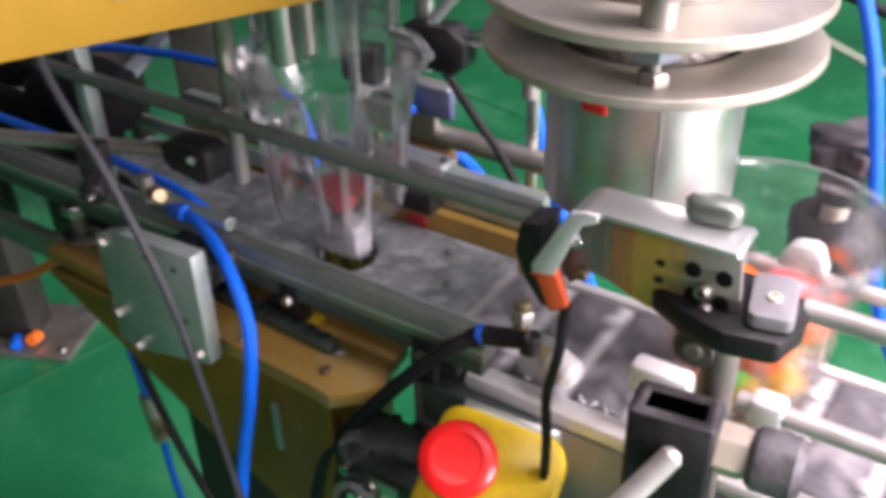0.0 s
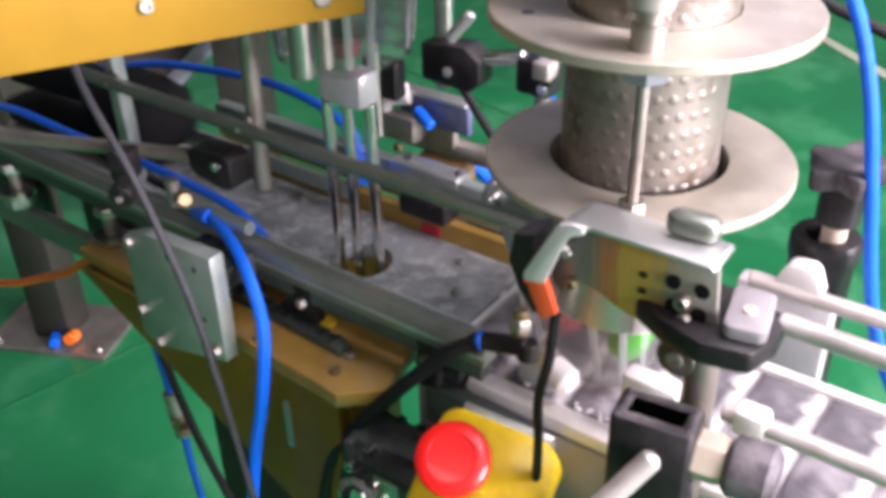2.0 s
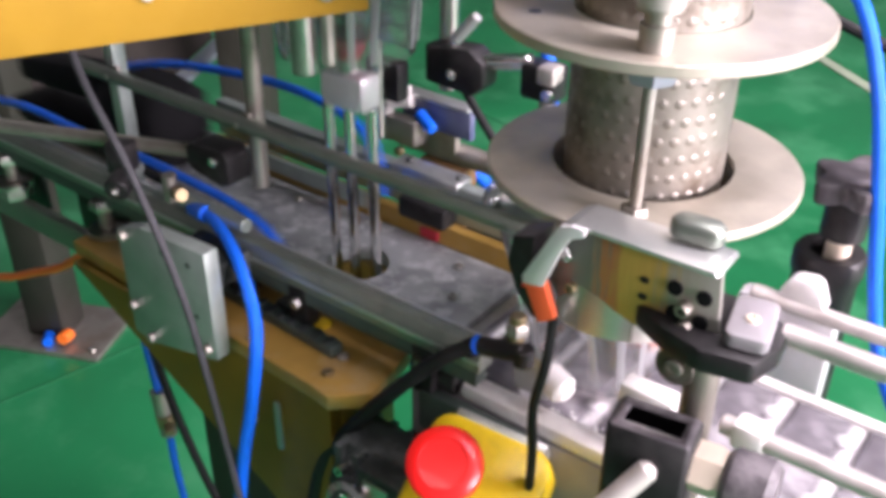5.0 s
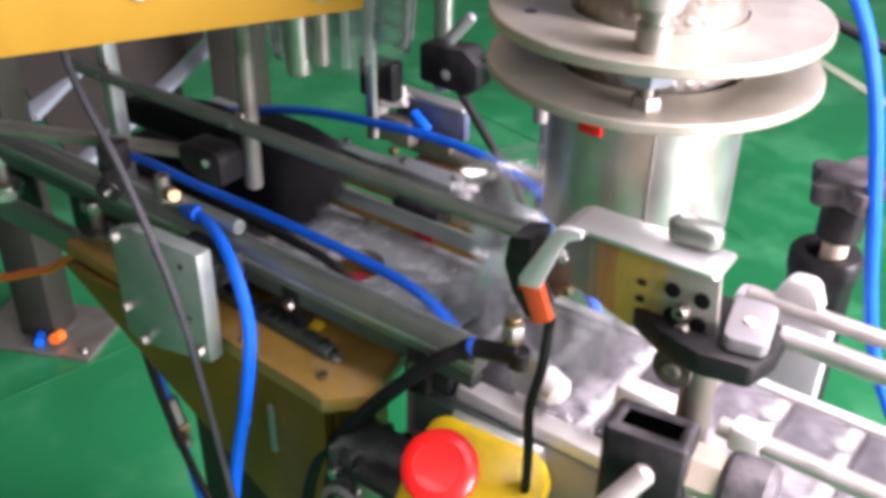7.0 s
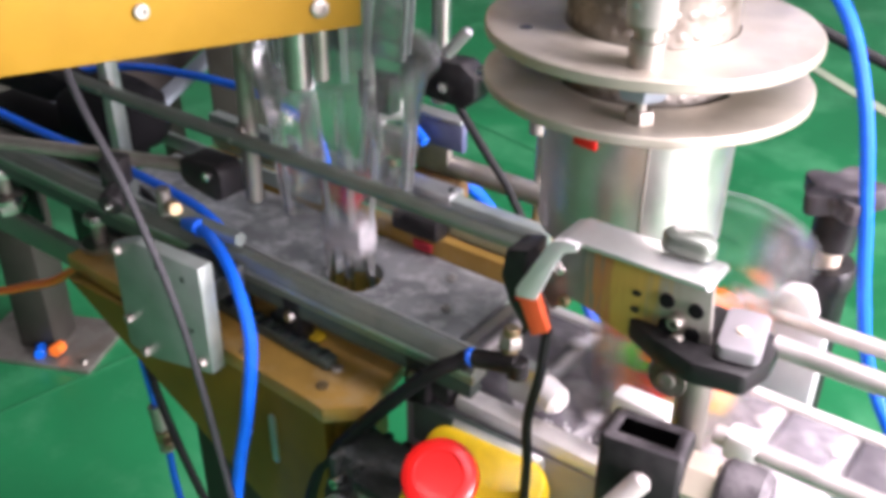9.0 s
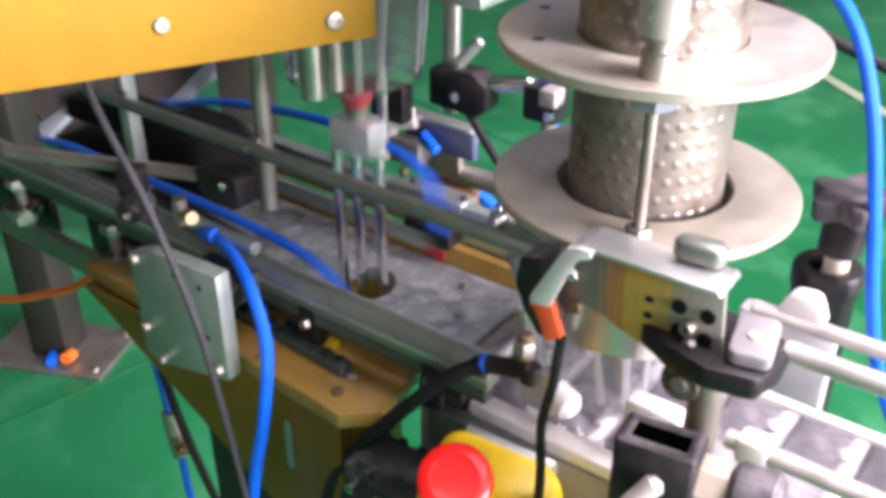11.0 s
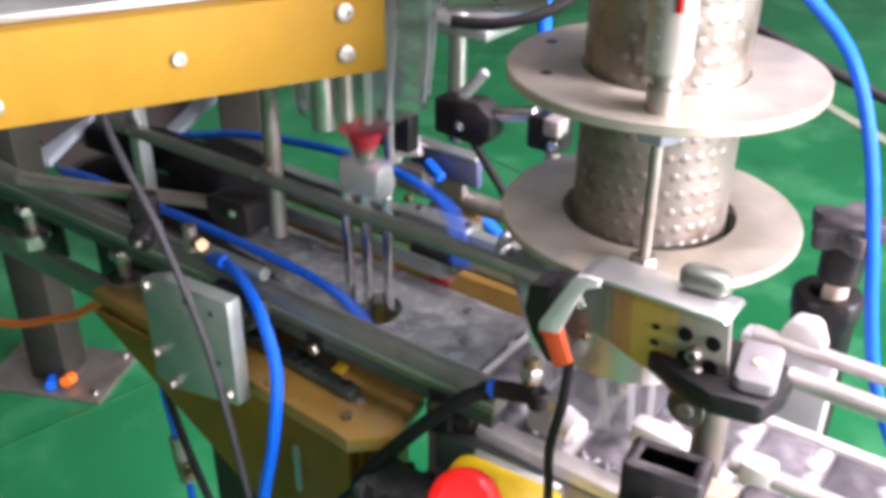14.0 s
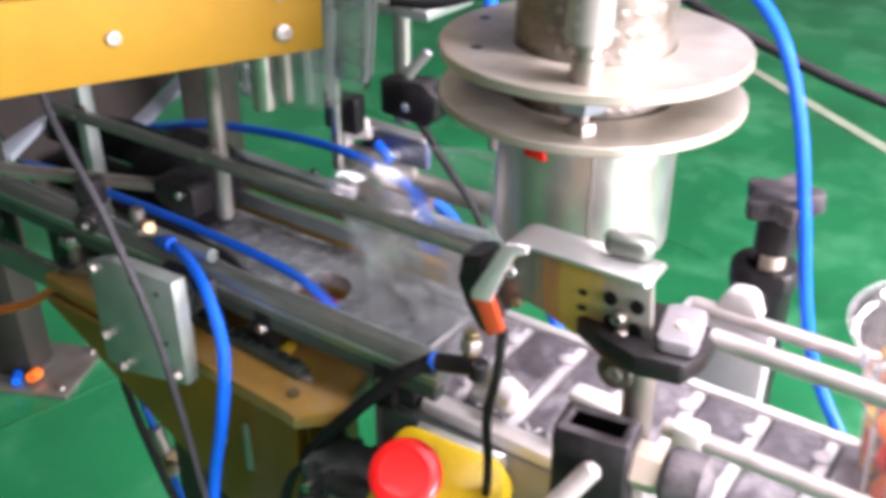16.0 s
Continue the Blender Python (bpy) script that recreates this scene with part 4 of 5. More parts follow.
part("hose", hose([(-0.258, 0.4055, 0.8785), (-0.279, 0.393, 0.864), (-0.32, 0.382, 0.814), (-0.35, 0.378, 0.77), (-0.368, 0.374, 0.73), (-0.378, 0.37, 0.66), (-0.378, 0.366, 0.55)], 0.005), M_RUBBER, BHO)
part("collar", rod((-0.264, 0.4025, 0.8745), (-0.258, 0.4055, 0.8785), 0.0062), M_RUBBER, BHO)
part("hose_end", rod((-0.378, 0.366, 0.555), (-0.376, 0.37, 0.53), 0.007), M_BRASS, BHO)

# ---- things beyond the slide table ----
FR = thing("far_rod", "thick grey steel rod beyond the slide table", "rod")
part("rod", rod((-0.505, 0.64, 0.858), (-0.335, 0.64, 0.858), 0.0095), M_DULL, FR)
part("post", rod((-0.36, 0.652, 0.80), (-0.36, 0.652, 0.92), 0.0055), M_STEEL, FR)
part("block", box(-0.375, -0.345, 0.62, 0.66, 0.79, 0.822, 0.003), M_GOLD_DULL, FR)
part("carrier", box(-0.48, -0.43, 0.63, 0.65, 0.79, 0.848, 0.003), M_CARD, FR)
part("column", box(-0.46, -0.36, 0.625, 0.66, 0.0, 0.79, 0.003), M_FRAME, FR)

VB = thing("valve_block", "pale valve block with a white fitting and blue stub", "valve")
part("plate", box(-0.492, -0.419, 0.622, 0.63, 0.882, 0.909, 0.002), M_BLUEGREY, VB, "blue grey plastic panel")
part("brass_plug", rod((-0.482, 0.609, 0.862), (-0.482, 0.603, 0.862), 0.004), M_BRASS, VB)
part("top_edge", box(-0.492, -0.419, 0.618, 0.632, 0.909, 0.9125, 0.001), M_ALU, VB)
part("fitting", rod((-0.498, 0.612, 0.902), (-0.476, 0.618, 0.906), 0.006), M_WHITE, VB)
part("fitting_top", rod((-0.482, 0.615, 0.906), (-0.482, 0.615, 0.919), 0.005), M_WHITE, VB)
part("elbow", rod((-0.505, 0.612, 0.868), (-0.498, 0.612, 0.9), 0.006), M_WHITE, VB)
part("valve_body", box(-0.505, -0.465, 0.606, 0.621, 0.868, 0.892, 0.003), M_DULL, VB)
part("blue_stub", rod((-0.468, 0.616, 0.898), (-0.45, 0.612, 0.888), 0.005), M_BLUE, VB)
part("bracket", box(-0.47, -0.44, 0.63, 0.638, 0.86, 0.9, 0.001), M_DULL, VB)

PC = thing("sensor_post", "grey steel post with black clamps above the far rail", "post")
part("post", rod((-0.426, 0.6, 0.935), (-0.424, 0.6, 1.14), 0.0075), M_STEEL, PC)
part("clamp", prism([(-0.436, 0.945), (-0.392, 0.942), (-0.381, 0.952), (-0.381, 0.97), (-0.395, 0.979), (-0.436, 0.975)], 0.582, 0.603, "y", 0.003), M_BLACK, PC, "black plastic clamp")
part("screw", socket_bolt((-0.409, 0.582, 0.957), (-0.409, 0.579, 0.957), 0.0042), M_CHROME, PC)
part("rod", rod((-0.385, 0.593, 0.969), (-0.348, 0.596, 0.977), 0.0062), M_CHROME, PC)
part("far_clamp", box(-0.352, -0.322, 0.585, 0.607, 0.952, 0.979, 0.004), M_BLACK, PC, "black plastic clamp")
part("far_screw", socket_bolt((-0.327, 0.585, 0.96), (-0.327, 0.582, 0.96), 0.0045), M_CHROME, PC)
part("far_plug", box(-0.336, -0.322, 0.5825, 0.598, 0.967, 0.9805, 0.002), M_BRKT, PC)
part("stub", rod((-0.333, 0.595, 0.935), (-0.333, 0.595, 0.953), 0.006), M_DULL, PC)
part("arm", box(-0.46, -0.372, 0.56, 0.62, 1.036, 1.044, 0.001), M_ALU, PC, "flat steel magazine plate")
part("cable", hose([(-0.408, 0.594, 0.945), (-0.397, 0.598, 0.925), (-0.38, 0.602, 0.9), (-0.362, 0.61, 0.868), (-0.352, 0.62, 0.82), (-0.36, 0.63, 0.7)], 0.0035), M_RUBBER, PC, "thin black cable")
part("mast", rod((-0.424, 0.6, 1.14), (-0.424, 0.6, 3.2), 0.0075), M_STEEL, PC)

BT = thing("air_hose", "thick bright blue air hose arching beside the filling tower", "hose", group="air hoses")
part("hose", hose([(-0.235, 0.56, 1.135), (-0.2, 0.585, 1.128), (-0.17, 0.6, 1.096), (-0.137, 0.605, 1.06), (-0.115, 0.603, 1.01), (-0.1, 0.6, 0.95), (-0.088, 0.6, 0.89), (-0.072, 0.6, 0.835), (-0.04, 0.6, 0.78), (0.02, 0.6, 0.7)], 0.0044), M_BLUE, BT)
part("collar", rod((-0.25, 0.55, 1.136), (-0.232, 0.562, 1.1345), 0.0075), M_BLUE, BT)
part("hose_end", rod((0.018, 0.6, 0.703), (0.03, 0.6, 0.686), 0.0075), M_BRASS, BT)
BT2 = thing("air_hose", "blue air hose hanging behind the slide table", "hose", group="air hoses")
part("hose", hose([(-0.43, 0.72, 1.2), (-0.42, 0.72, 1.01), (-0.408, 0.72, 0.93), (-0.395, 0.72, 0.86), (-0.383, 0.72, 0.814), (-0.369, 0.72, 0.773), (-0.336, 0.72, 0.706), (-0.3, 0.72, 0.62)], 0.0062), M_BLUE, BT2)
part("collar", rod((-0.43, 0.72, 1.195), (-0.432, 0.72, 1.22), 0.008), M_BLUE, BT2)
BT4 = thing("air_hose", "blue air hose crossing behind the far rail", "hose", group="air hoses")
part("hose", hose([(-0.502, 0.616, 0.872), (-0.505, 0.65, 0.86), (-0.495, 0.685, 0.832), (-0.46, 0.7, 0.804), (-0.433, 0.7, 0.782), (-0.40, 0.7, 0.74), (-0.37, 0.7, 0.66), (-0.36, 0.7, 0.4), (-0.34, 0.71, 0.1), (-0.25, 0.74, 0.007), (-0.05, 0.8, 0.007)], 0.006), M_BLUE, BT4)
part("collar", rod((-0.502, 0.612, 0.873), (-0.5025, 0.625, 0.8695), 0.0078), M_BLUE, BT4)
BT3 = thing("air_hose", "looped blue air hose on the filling tower", "hose", group="air hoses")
part("hose", hose([(-0.2, 0.55, 1.13), (-0.185, 0.535, 1.122), (-0.165, 0.53, 1.118), (-0.15, 0.545, 1.12), (-0.15, 0.57, 1.13), (-0.165, 0.585, 1.15)], 0.0055), M_BLUE, BT3)
part("collar", rod((-0.207, 0.557, 1.136), (-0.195, 0.545, 1.127), 0.0075), M_BLUE, BT3)
BK = thing("power_cable", "black power cable sagging behind the machine", "cable", group="cables")
part("cable", hose([(-1.0, 1.1, 3.2), (-0.85, 1.0, 1.6), (-0.62, 0.95, 1.16), (-0.45, 0.92, 1.04), (-0.29, 0.9, 0.978), (-0.17, 0.9, 0.938), (0.05, 0.92, 0.87), (0.3, 0.95, 0.7), (0.45, 1.0, 0.3), (0.6, 1.1, 0.005)], 0.0052), M_RUBBER, BK)
part("gland", rod((-1.005, 1.102, 3.2), (-0.995, 1.098, 3.15), 0.01), M_BLACK, BK)
OH = thing("air_hose", "orange air hose sagging past the machine leg", "hose", group="air hoses")
part("hose", hose([(-0.66, 0.43, 0.785), (-0.715, 0.43, 0.753), (-0.76, 0.43, 0.722), (-0.809, 0.43, 0.697), (-0.87, 0.43, 0.667), (-0.94, 0.43, 0.645), (-1.05, 0.43, 0.64)], 0.0042), M_ORANGE, OH)
part("collar", rod((-0.645, 0.43, 0.791), (-0.665, 0.43, 0.783), 0.006), M_BRASS, OH)
BG = thing("air_regulator", "small brass and clear inline air regulator on a blue hose", "regulator", (-0.69, 0.455, 0.79))
part("upper_hose", hose([(0.000, 0.000, 0.000), (0.015, -0.003, -0.070), (0.022, -0.005, -0.130), (0.030, -0.005, -0.185)], 0.0038), M_BLUE, BG)
part("body", rod((0.030, -0.005, -0.183), (0.038, -0.005, -0.237), 0.0085), M_DULL, BG)
part("brass_nut", hexbolt((0.036, -0.005, -0.211), (0.038, -0.005, -0.224), 0.011), M_BRASS, BG)
part("side_port", rod((0.037, -0.005, -0.216), (0.054, -0.015, -0.220), 0.0045), M_BRASS, BG)
part("lower_hose", hose([(0.038, -0.005, -0.237), (0.040, -0.005, -0.280), (0.048, -0.005, -0.340), (0.060, -0.005, -0.430)], 0.0038), M_BLUE, BG)
BC = thing("power_cable", "black cable hanging under the gold box", "cable", group="cables")
part("cable", hose([(-0.655, 0.44, 0.72), (-0.63, 0.435, 0.645), (-0.595, 0.43, 0.58), (-0.55, 0.425, 0.515), (-0.5, 0.42, 0.42), (-0.48, 0.42, 0.2), (-0.45, 0.42, 0.005)], 0.0042), M_RUBBER, BC)
part("gland", rod((-0.658, 0.441, 0.73), (-0.65, 0.439, 0.7), 0.007), M_BLACK, BC)
# ---- filling tower ----
TX, TY = -0.205, 0.487
FT = thing("filling_tower", "steel filling tube with a fixed round flange", "filling machine")
R1 = 0.0445
tube = lathe([(R1, 0), (R1, 1.1), (R1 - 0.002, 1.1), (R1 - 0.002, 0), (R1, 0)], (TX, TY, 0.955), (TX, TY, 2), 48)
part("dimpled_tube", tube, M_TUBE, FT, "dull steel tube with rows of dimples")
for k in range(17):
    for j in range(12):
        a = radians(-140 + 11 * j + (5.5 if k % 2 else 0))
        z = 0.985 + 0.0105 * k
        if 1.064 < z < 1.078:
            continue
        p = Vector((TX + R1 * math.cos(a), TY + R1 * math.sin(a), z))
        nrm = Vector((math.cos(a), math.sin(a), 0))
        if j == 0 and k == 0:
            DM = bpy.data.meshes.new("dimple")
            b0 = lathe([(0.0032, 0), (0.0026, 0.0003), (0.0014, 0.0006), (0, 0.0007)], seg=8)
            for fc in b0.faces:
                fc.smooth = True
            b0.to_mesh(DM)
            b0.free()
            DM.materials.append(M_TUBE)
        d = new("dimple", DM)
        d.parent = FT
        d.matrix_local = along(p - nrm * 0.0003, p + nrm)
part("upper_flange", lathe([(0.0455, 0), (0.0865, 0), (0.0872, 0.0008), (0.0872, 0.0055), (0.0865, 0.0063), (0.0455, 0.0063), (0.0455, 0)], (TX, TY, 1.0677), (TX, TY, 2), 72), M_DISC, FT, "round brushed steel flange")
for q in ((-0.277, 0.486), (-0.251, 0.437)):
    part("flange_hole", rod((*q, 1.0738), (*q, 1.0742), 0.0034, 14, 0.0001), M_DARK, FT)
CYX, CYY = -0.178, 0.425
part("air_cylinder", lathe([(0, 0), (0.0085, 0), (0.0085, 0.012), (0.0068, 0.013), (0.0068, 0.018), (0.011, 0.019), (0.011, 0.1), (0.009, 0.104), (0.009, 0.16), (0, 0.16)], (CYX, CYY, 1.074), (CYX, CYY, 2), 24), M_DULL, FT, "small air cylinder with a pale label")
part("cylinder_label", lathe([(0.0113, 0), (0.0114, 0.0005), (0.0114, 0.05), (0.0113, 0.0505)], (CYX, CYY, 1.095), (CYX, CYY, 2), 24), M_BRKT, FT)
for k in range(5):
    part("label_bar", box(CYX - 0.004, CYX - 0.001, CYY - 0.0117, CYY - 0.0112, 1.103 + 0.008 * k, 1.1055 + 0.008 * k, 0), M_ZINC, FT)
part("red_mark", box(CYX + 0.0055, CYX + 0.0085, CYY - 0.011, CYY - 0.008, 1.125, 1.142, 0.0004), M_REDP, FT)
part("flange_nut", hexbolt((CYX, CYY, 1.0677), (CYX, CYY, 1.0585), 0.0125), M_PALE, FT)
part("hanger", rod((TX, TY, 2.05), (TX, TY, 3.2), 0.02), M_DULL, FT)

LF = thing("filling_sleeve", "smooth steel filling sleeve with a sliding round flange", "filling machine", (TX, TY, 0.0))
part("lower_flange", lathe([(0.0505, 0), (0.0865, 0), (0.0872, 0.0008), (0.0872, 0.0045), (0.0865, 0.0053), (0.0505, 0.0053), (0.0505, 0)], (0, 0, -0.0053), (0, 0, 1), 72), M_DISC, LF, "round brushed steel flange")
part("sleeve", lathe([(0.0505, 0), (0.0525, 0), (0.0525, 0.085), (0.0505, 0.085), (0.0505, 0)], (0, 0, -0.0905), (0, 0, 1), 56), M_SLEEVE, LF, "smooth polished steel sleeve")
part("push_rod", rod((CYX - TX, CYY - TY, 0.0), (CYX - TX, CYY - TY, 0.11), 0.0032), M_DULL, LF)
part("rod_nut", hexbolt((CYX - TX, CYY - TY, 0), (CYX - TX, CYY - TY, 0.006), 0.0075), M_TUBE, LF)
part("red_tag", box(-0.007, 0.007, -0.0535, -0.0522, -0.027, -0.017, 0.0004, m=pose(0, 0, 0, 0, 0, -6)), M_REDP, LF, "red sticker")
part("seam", box(0.0516, 0.0529, -0.0008, 0.0008, -0.09, -0.006, 0.0003, m=pose(0, 0, 0, 0, 0, -59)), M_DULL, LF, "dull upright weld seam")
part("seam_rivet", rod((0.026, -0.0435, -0.03), (0.0265, -0.0445, -0.03), 0.0015, 10, 0.0002), M_DARK, LF)
part("seam_rivet", rod((0.026, -0.0435, -0.06), (0.0265, -0.0445, -0.06), 0.0015, 10, 0.0002), M_DARK, LF)

# ---- tub magazine above the hole ----
MG = thing("tub_magazine", "steel guide rods of the tub magazine", "magazine")
part("guide_rod", rod((-0.409, 0.4295, 1.005), (-0.409, 0.4295, 1.45), 0.0085), M_STEEL, MG)
part("guide_rod", rod((-0.3935, 0.4345, 1.012), (-0.3935, 0.4345, 1.45), 0.0045), M_DULL, MG)
part("holder", box(-0.478, -0.444, 0.56, 0.575, 0.93, 0.962, 0.003), M_BLACK, MG, "black plastic holder")
part("probe", rod((-0.46, 0.555, 0.9), (-0.46, 0.555, 1.45), 0.0048), M_STEEL, MG)
part("lever", rod((-0.392, 0.56, 0.992), (-0.378, 0.57, 1.012), 0.0045, bev=0.002), M_ALU, MG)
part("top_ring", lathe([(0.075, 0), (0.09, 0), (0.09, 0.012), (0.075, 0.012), (0.075, 0)], (HX, HY, 1.45), (HX, HY, 2), 40), M_DULL, MG)
part("hanger", rod((HX, HY + 0.0825, 1.462), (HX, HY + 0.0825, 3.2), 0.008), M_DULL, MG)
part("pump", rod((-0.365, 0.55, 1.08), (-0.365, 0.55, 1.16), 0.018), M_BRASS, MG)
part("pump_cap", rod((-0.385, 0.53, 1.075), (-0.33, 0.57, 1.075), 0.012), M_STEEL, MG)
part("pump_hose", hose([(-0.36, 0.5, 1.068), (-0.335, 0.52, 1.066), (-0.31, 0.55, 1.075), (-0.29, 0.59, 1.1)], 0.004), M_RUBBER, MG)

# ---- suction lifter, pusher ----
SU = thing("suction_lifter", "steel lifter rods with a red suction cup", "suction lifter", (HX, HY, 0.83))
for dx, dy in ((-0.0155, -0.006), (0.0, -0.002), (0.0145, 0.005)):
    part("lift_rod", rod((dx, dy, -0.36), (dx, dy, -0.052), 0.0042), M_CHROME, SU)
part("head", box(-0.0195, 0.0195, -0.0105, 0.0105, -0.052, -0.026, 0.004), M_BRIGHT, SU, "bright pale lifter head")
part("neck", rod((0, 0, -0.026), (0, 0, -0.014), 0.008), M_STEEL, SU)
part("suction_cup", lathe([(0, -0.016), (0.009, -0.016), (0.012, -0.009), (0.011, -0.007), (0.0195, 0.0), (0.0185, 0.0005), (0.008, -0.005), (0, -0.005)], seg=32), M_RUBRED, SU, "dark red suction cup")

PU = thing("tub_pusher", "black pusher fork with blue air tubes", "pusher", (0, HY, 0.8305))
part("body", loft([(rounded(0.036, 0.03, 0.014, 5), 0.024), (rounded(0.043, 0.036, 0.016, 5), 0.036), (rounded(0.042, 0.036, 0.018, 5), 0.068), (rounded(0.028, 0.022, 0.012, 5), 0.082)], True, True), M_MATTE, PU, "rounded black plastic pusher body")
PU.children[-1].location = (-0.075, 0.014, 0)
part("foot", box(-0.1, -0.05, -0.012, 0.03, 0.004, 0.02, 0.002), M_MATTE, PU)
part("carriage", box(-0.26, -0.1, -0.01, 0.03, 0.004, 0.028, 0.004), M_MATTE, PU)
part("lever", prism([(-0.25, 0.045), (-0.14, 0.05), (-0.1, 0.06), (-0.1, 0.078), (-0.15, 0.082), (-0.25, 0.068)], -0.005, 0.025, "y", 0.006), M_MATTE, PU)
part("near_arm", box(-0.22, 0.14, -0.0455, -0.0405, 0.003, 0.02, 0.001), M_ZINC, PU, "pale steel fork arm")
part("far_arm", box(-0.22, 0.14, 0.0505, 0.0545, 0.012, 0.026, 0.001), M_ZINC, PU, "pale steel fork arm")
part("near_tube", hose([(-0.23, -0.04, 0.04), (-0.17, -0.045, 0.05), (-0.1, -0.047, 0.05), (-0.02, -0.047, 0.05), (0.06, -0.047, 0.047), (0.105, -0.047, 0.042), (0.13, -0.046, 0.03), (0.14, -0.044, 0.014)], 0.0037), M_BLUE, PU, "thin blue air tube")
part("far_tube", hose([(-0.22, 0.045, 0.045), (-0.15, 0.047, 0.065), (-0.08, 0.048, 0.084), (0.0, 0.048, 0.095), (0.06, 0.049, 0.098), (0.1, 0.05, 0.094), (0.13, 0.051, 0.085), (0.146, 0.052, 0.07), (0.152, 0.0525, 0.03)], 0.0037), M_BLUE, PU, "thin blue air tube")
part("black_tube", hose([(-0.2, -0.035, 0.035), (-0.1, -0.038, 0.036), (-0.02, -0.038, 0.03), (0.025, -0.037, 0.024), (0.05, -0.036, 0.006)], 0.0036), M_RUBBER, PU, "black air tube")
part("slide_shoe", box(-0.25, -0.06, -0.02, 0.03, 0.0, 0.004, 0.0005), M_DULL, PU)

# ---- spilt sugar powder ----
rnd = random.Random(3)
PW = bmesh.new()
for (xa, xb, ya, yb, zz, num) in ((-0.28, -0.1, 0.422, 0.435, 0.8345, 70),):
    for _ in range(num):
        r = rnd.uniform(0.0004, 0.0013)
        bmesh.ops.create_icosphere(PW, subdivisions=1, radius=r, matrix=Matrix.Translation((rnd.uniform(xa, xb), rnd.uniform(ya, yb), zz)) @ Matrix.Diagonal((rnd.uniform(1, 2), rnd.uniform(1, 2), 0.55, 1)))
tagged(part("sugar_powder", PW, M_POWDER, kind="stuff"), "white sugar crumbs spilt beside the conveyor", "powder", kind="stuff")

# ---- clear tubs and candy ----
T = 3.03
TUBS = range(-1, 9)


def squarish(h, p, flute, n=96):
    """A superellipse outline with shallow upright flutes."""
    out = []
    for i in range(n):
        a = 2 * math.pi * (i + 0.5) / n
        c, s = math.cos(a), math.sin(a)
        k = 1 - flute * (0.5 + 0.5 * math.cos(12 * a))
        out.append((k * h * math.copysign(abs(c) ** (2 / p), c), k * h * math.copysign(abs(s) ** (2 / p), s)))
    return out


def tub():
    t = thing("clear_tub", "clear plastic tub with a fluted body and a wide round rim", "tub", (0, 0, 0), "clear tubs")
    outer = [(0.0345, 4, 0, 0.0), (0.038, 4, 0, 0.002), (0.0395, 3.8, 0.03, 0.008), (0.043, 3.4, 0.085, 0.04), (0.0452, 3.1, 0.085, 0.062), (0.0465, 2.9, 0.02, 0.07), (0.0495, 2.6, 0, 0.0725), (0.0505, 2.5, 0, 0.076), (0.0595, 2.15, 0, 0.11), (0.0622, 2.05, 0, 0.1155), (0.0655, 2, 0, 0.1172)]
    part("body", loft([(squarish(h, p, f), z) for h, p, f, z in outer], False, False), M_CLEAR, t)
    # Hazy strips on the flute crests, added as upright white highlights.
    for j in range(12):
        a = radians(15 + 30 * j)
        c, w = math.cos(a), math.sin(a)
        strip = bmesh.new()
        edge = []
        for h, p, f, z in outer[2:6]:
            q = Vector((1.006 * h * math.copysign(abs(c) ** (2 / p), c), 1.006 * h * math.copysign(abs(w) ** (2 / p), w), z))
            side = Vector((-w, c, 0)) * 0.0026
            out = Vector((c, w, 0)) * 0.0007
            edge.append([strip.verts.new(v) for v in (q - side, q + out, q + side)])
        for e0, e1 in zip(edge, edge[1:]):
            for k in range(2):
                strip.faces.new((e0[k], e0[k + 1], e1[k + 1], e1[k]))
        part("rib", strip, M_GLINT_STRIP, t)
    part("base", loft([(squarish(h, 4, 0), z) for h, z in ((0.0343, 0.0002), (0.03, 0.002), (0.025, 0.012), (0.022, 0.0195), (0.012, 0.0205))], False, True), M_BASE, t)
    part("rim", loft([(squarish(h, 2, 0), z) for h, z in ((0.0655, 0.1174), (0.067, 0.1166), (0.0679, 0.1177), (0.067, 0.119), (0.0655, 0.1186), (0.0655, 0.1174))], False, False), M_RIM, t)
    return t


TUB0 = tub()
TUB_OBS = {k: (TUB0 if k == -1 else copy_thing(TUB0, Matrix())) for k in TUBS}


def candy_shape(v):
    bm = bmesh.new()
    bmesh.ops.create_icosphere(bm, subdivisions=2, radius=1)
    rnd = random.Random(v)
    sx, sy, sz = 0.0155 + 0.002 * rnd.random(), 0.0125 + 0.002 * rnd.random(), 0.0105 + 0.0015 * rnd.random()
    for q in bm.verts:
        k = 1 + 0.06 * math.sin(3 * q.co.x + v) * math.cos(2 * q.co.y)
        q.co = Vector((q.co.x * sx * k, q.co.y * sy * k, q.co.z * sz))
    for fc in bm.faces:
        fc.smooth = True
    return bm


CANDY_NAMES = ["orange", "red", "green", "yellow", "peach", "pink"]
CANDY_ME = []
for ci, cm in enumerate(CANDY):
    bm = candy_shape(ci)
    me = bpy.data.meshes.new("candy")
    bm.to_mesh(me)
    bm.free()
    me.materials.append(cm)
    CANDY_ME.append(me)
WEIGHTS = {-1: (5, 3, 2, 4, 2, 1), 0: (5, 2, 2, 3, 2, 2), 1: (4, 2, 5, 5, 2, 1), 2: (4, 3, 4, 3, 1, 1), 3: (7, 2, 1, 4, 3, 1), 4: (6, 4, 0, 5, 1, 0), 5: (4, 3, 3, 3, 2, 1)}
rng = random.Random(7)
BATCH = {}
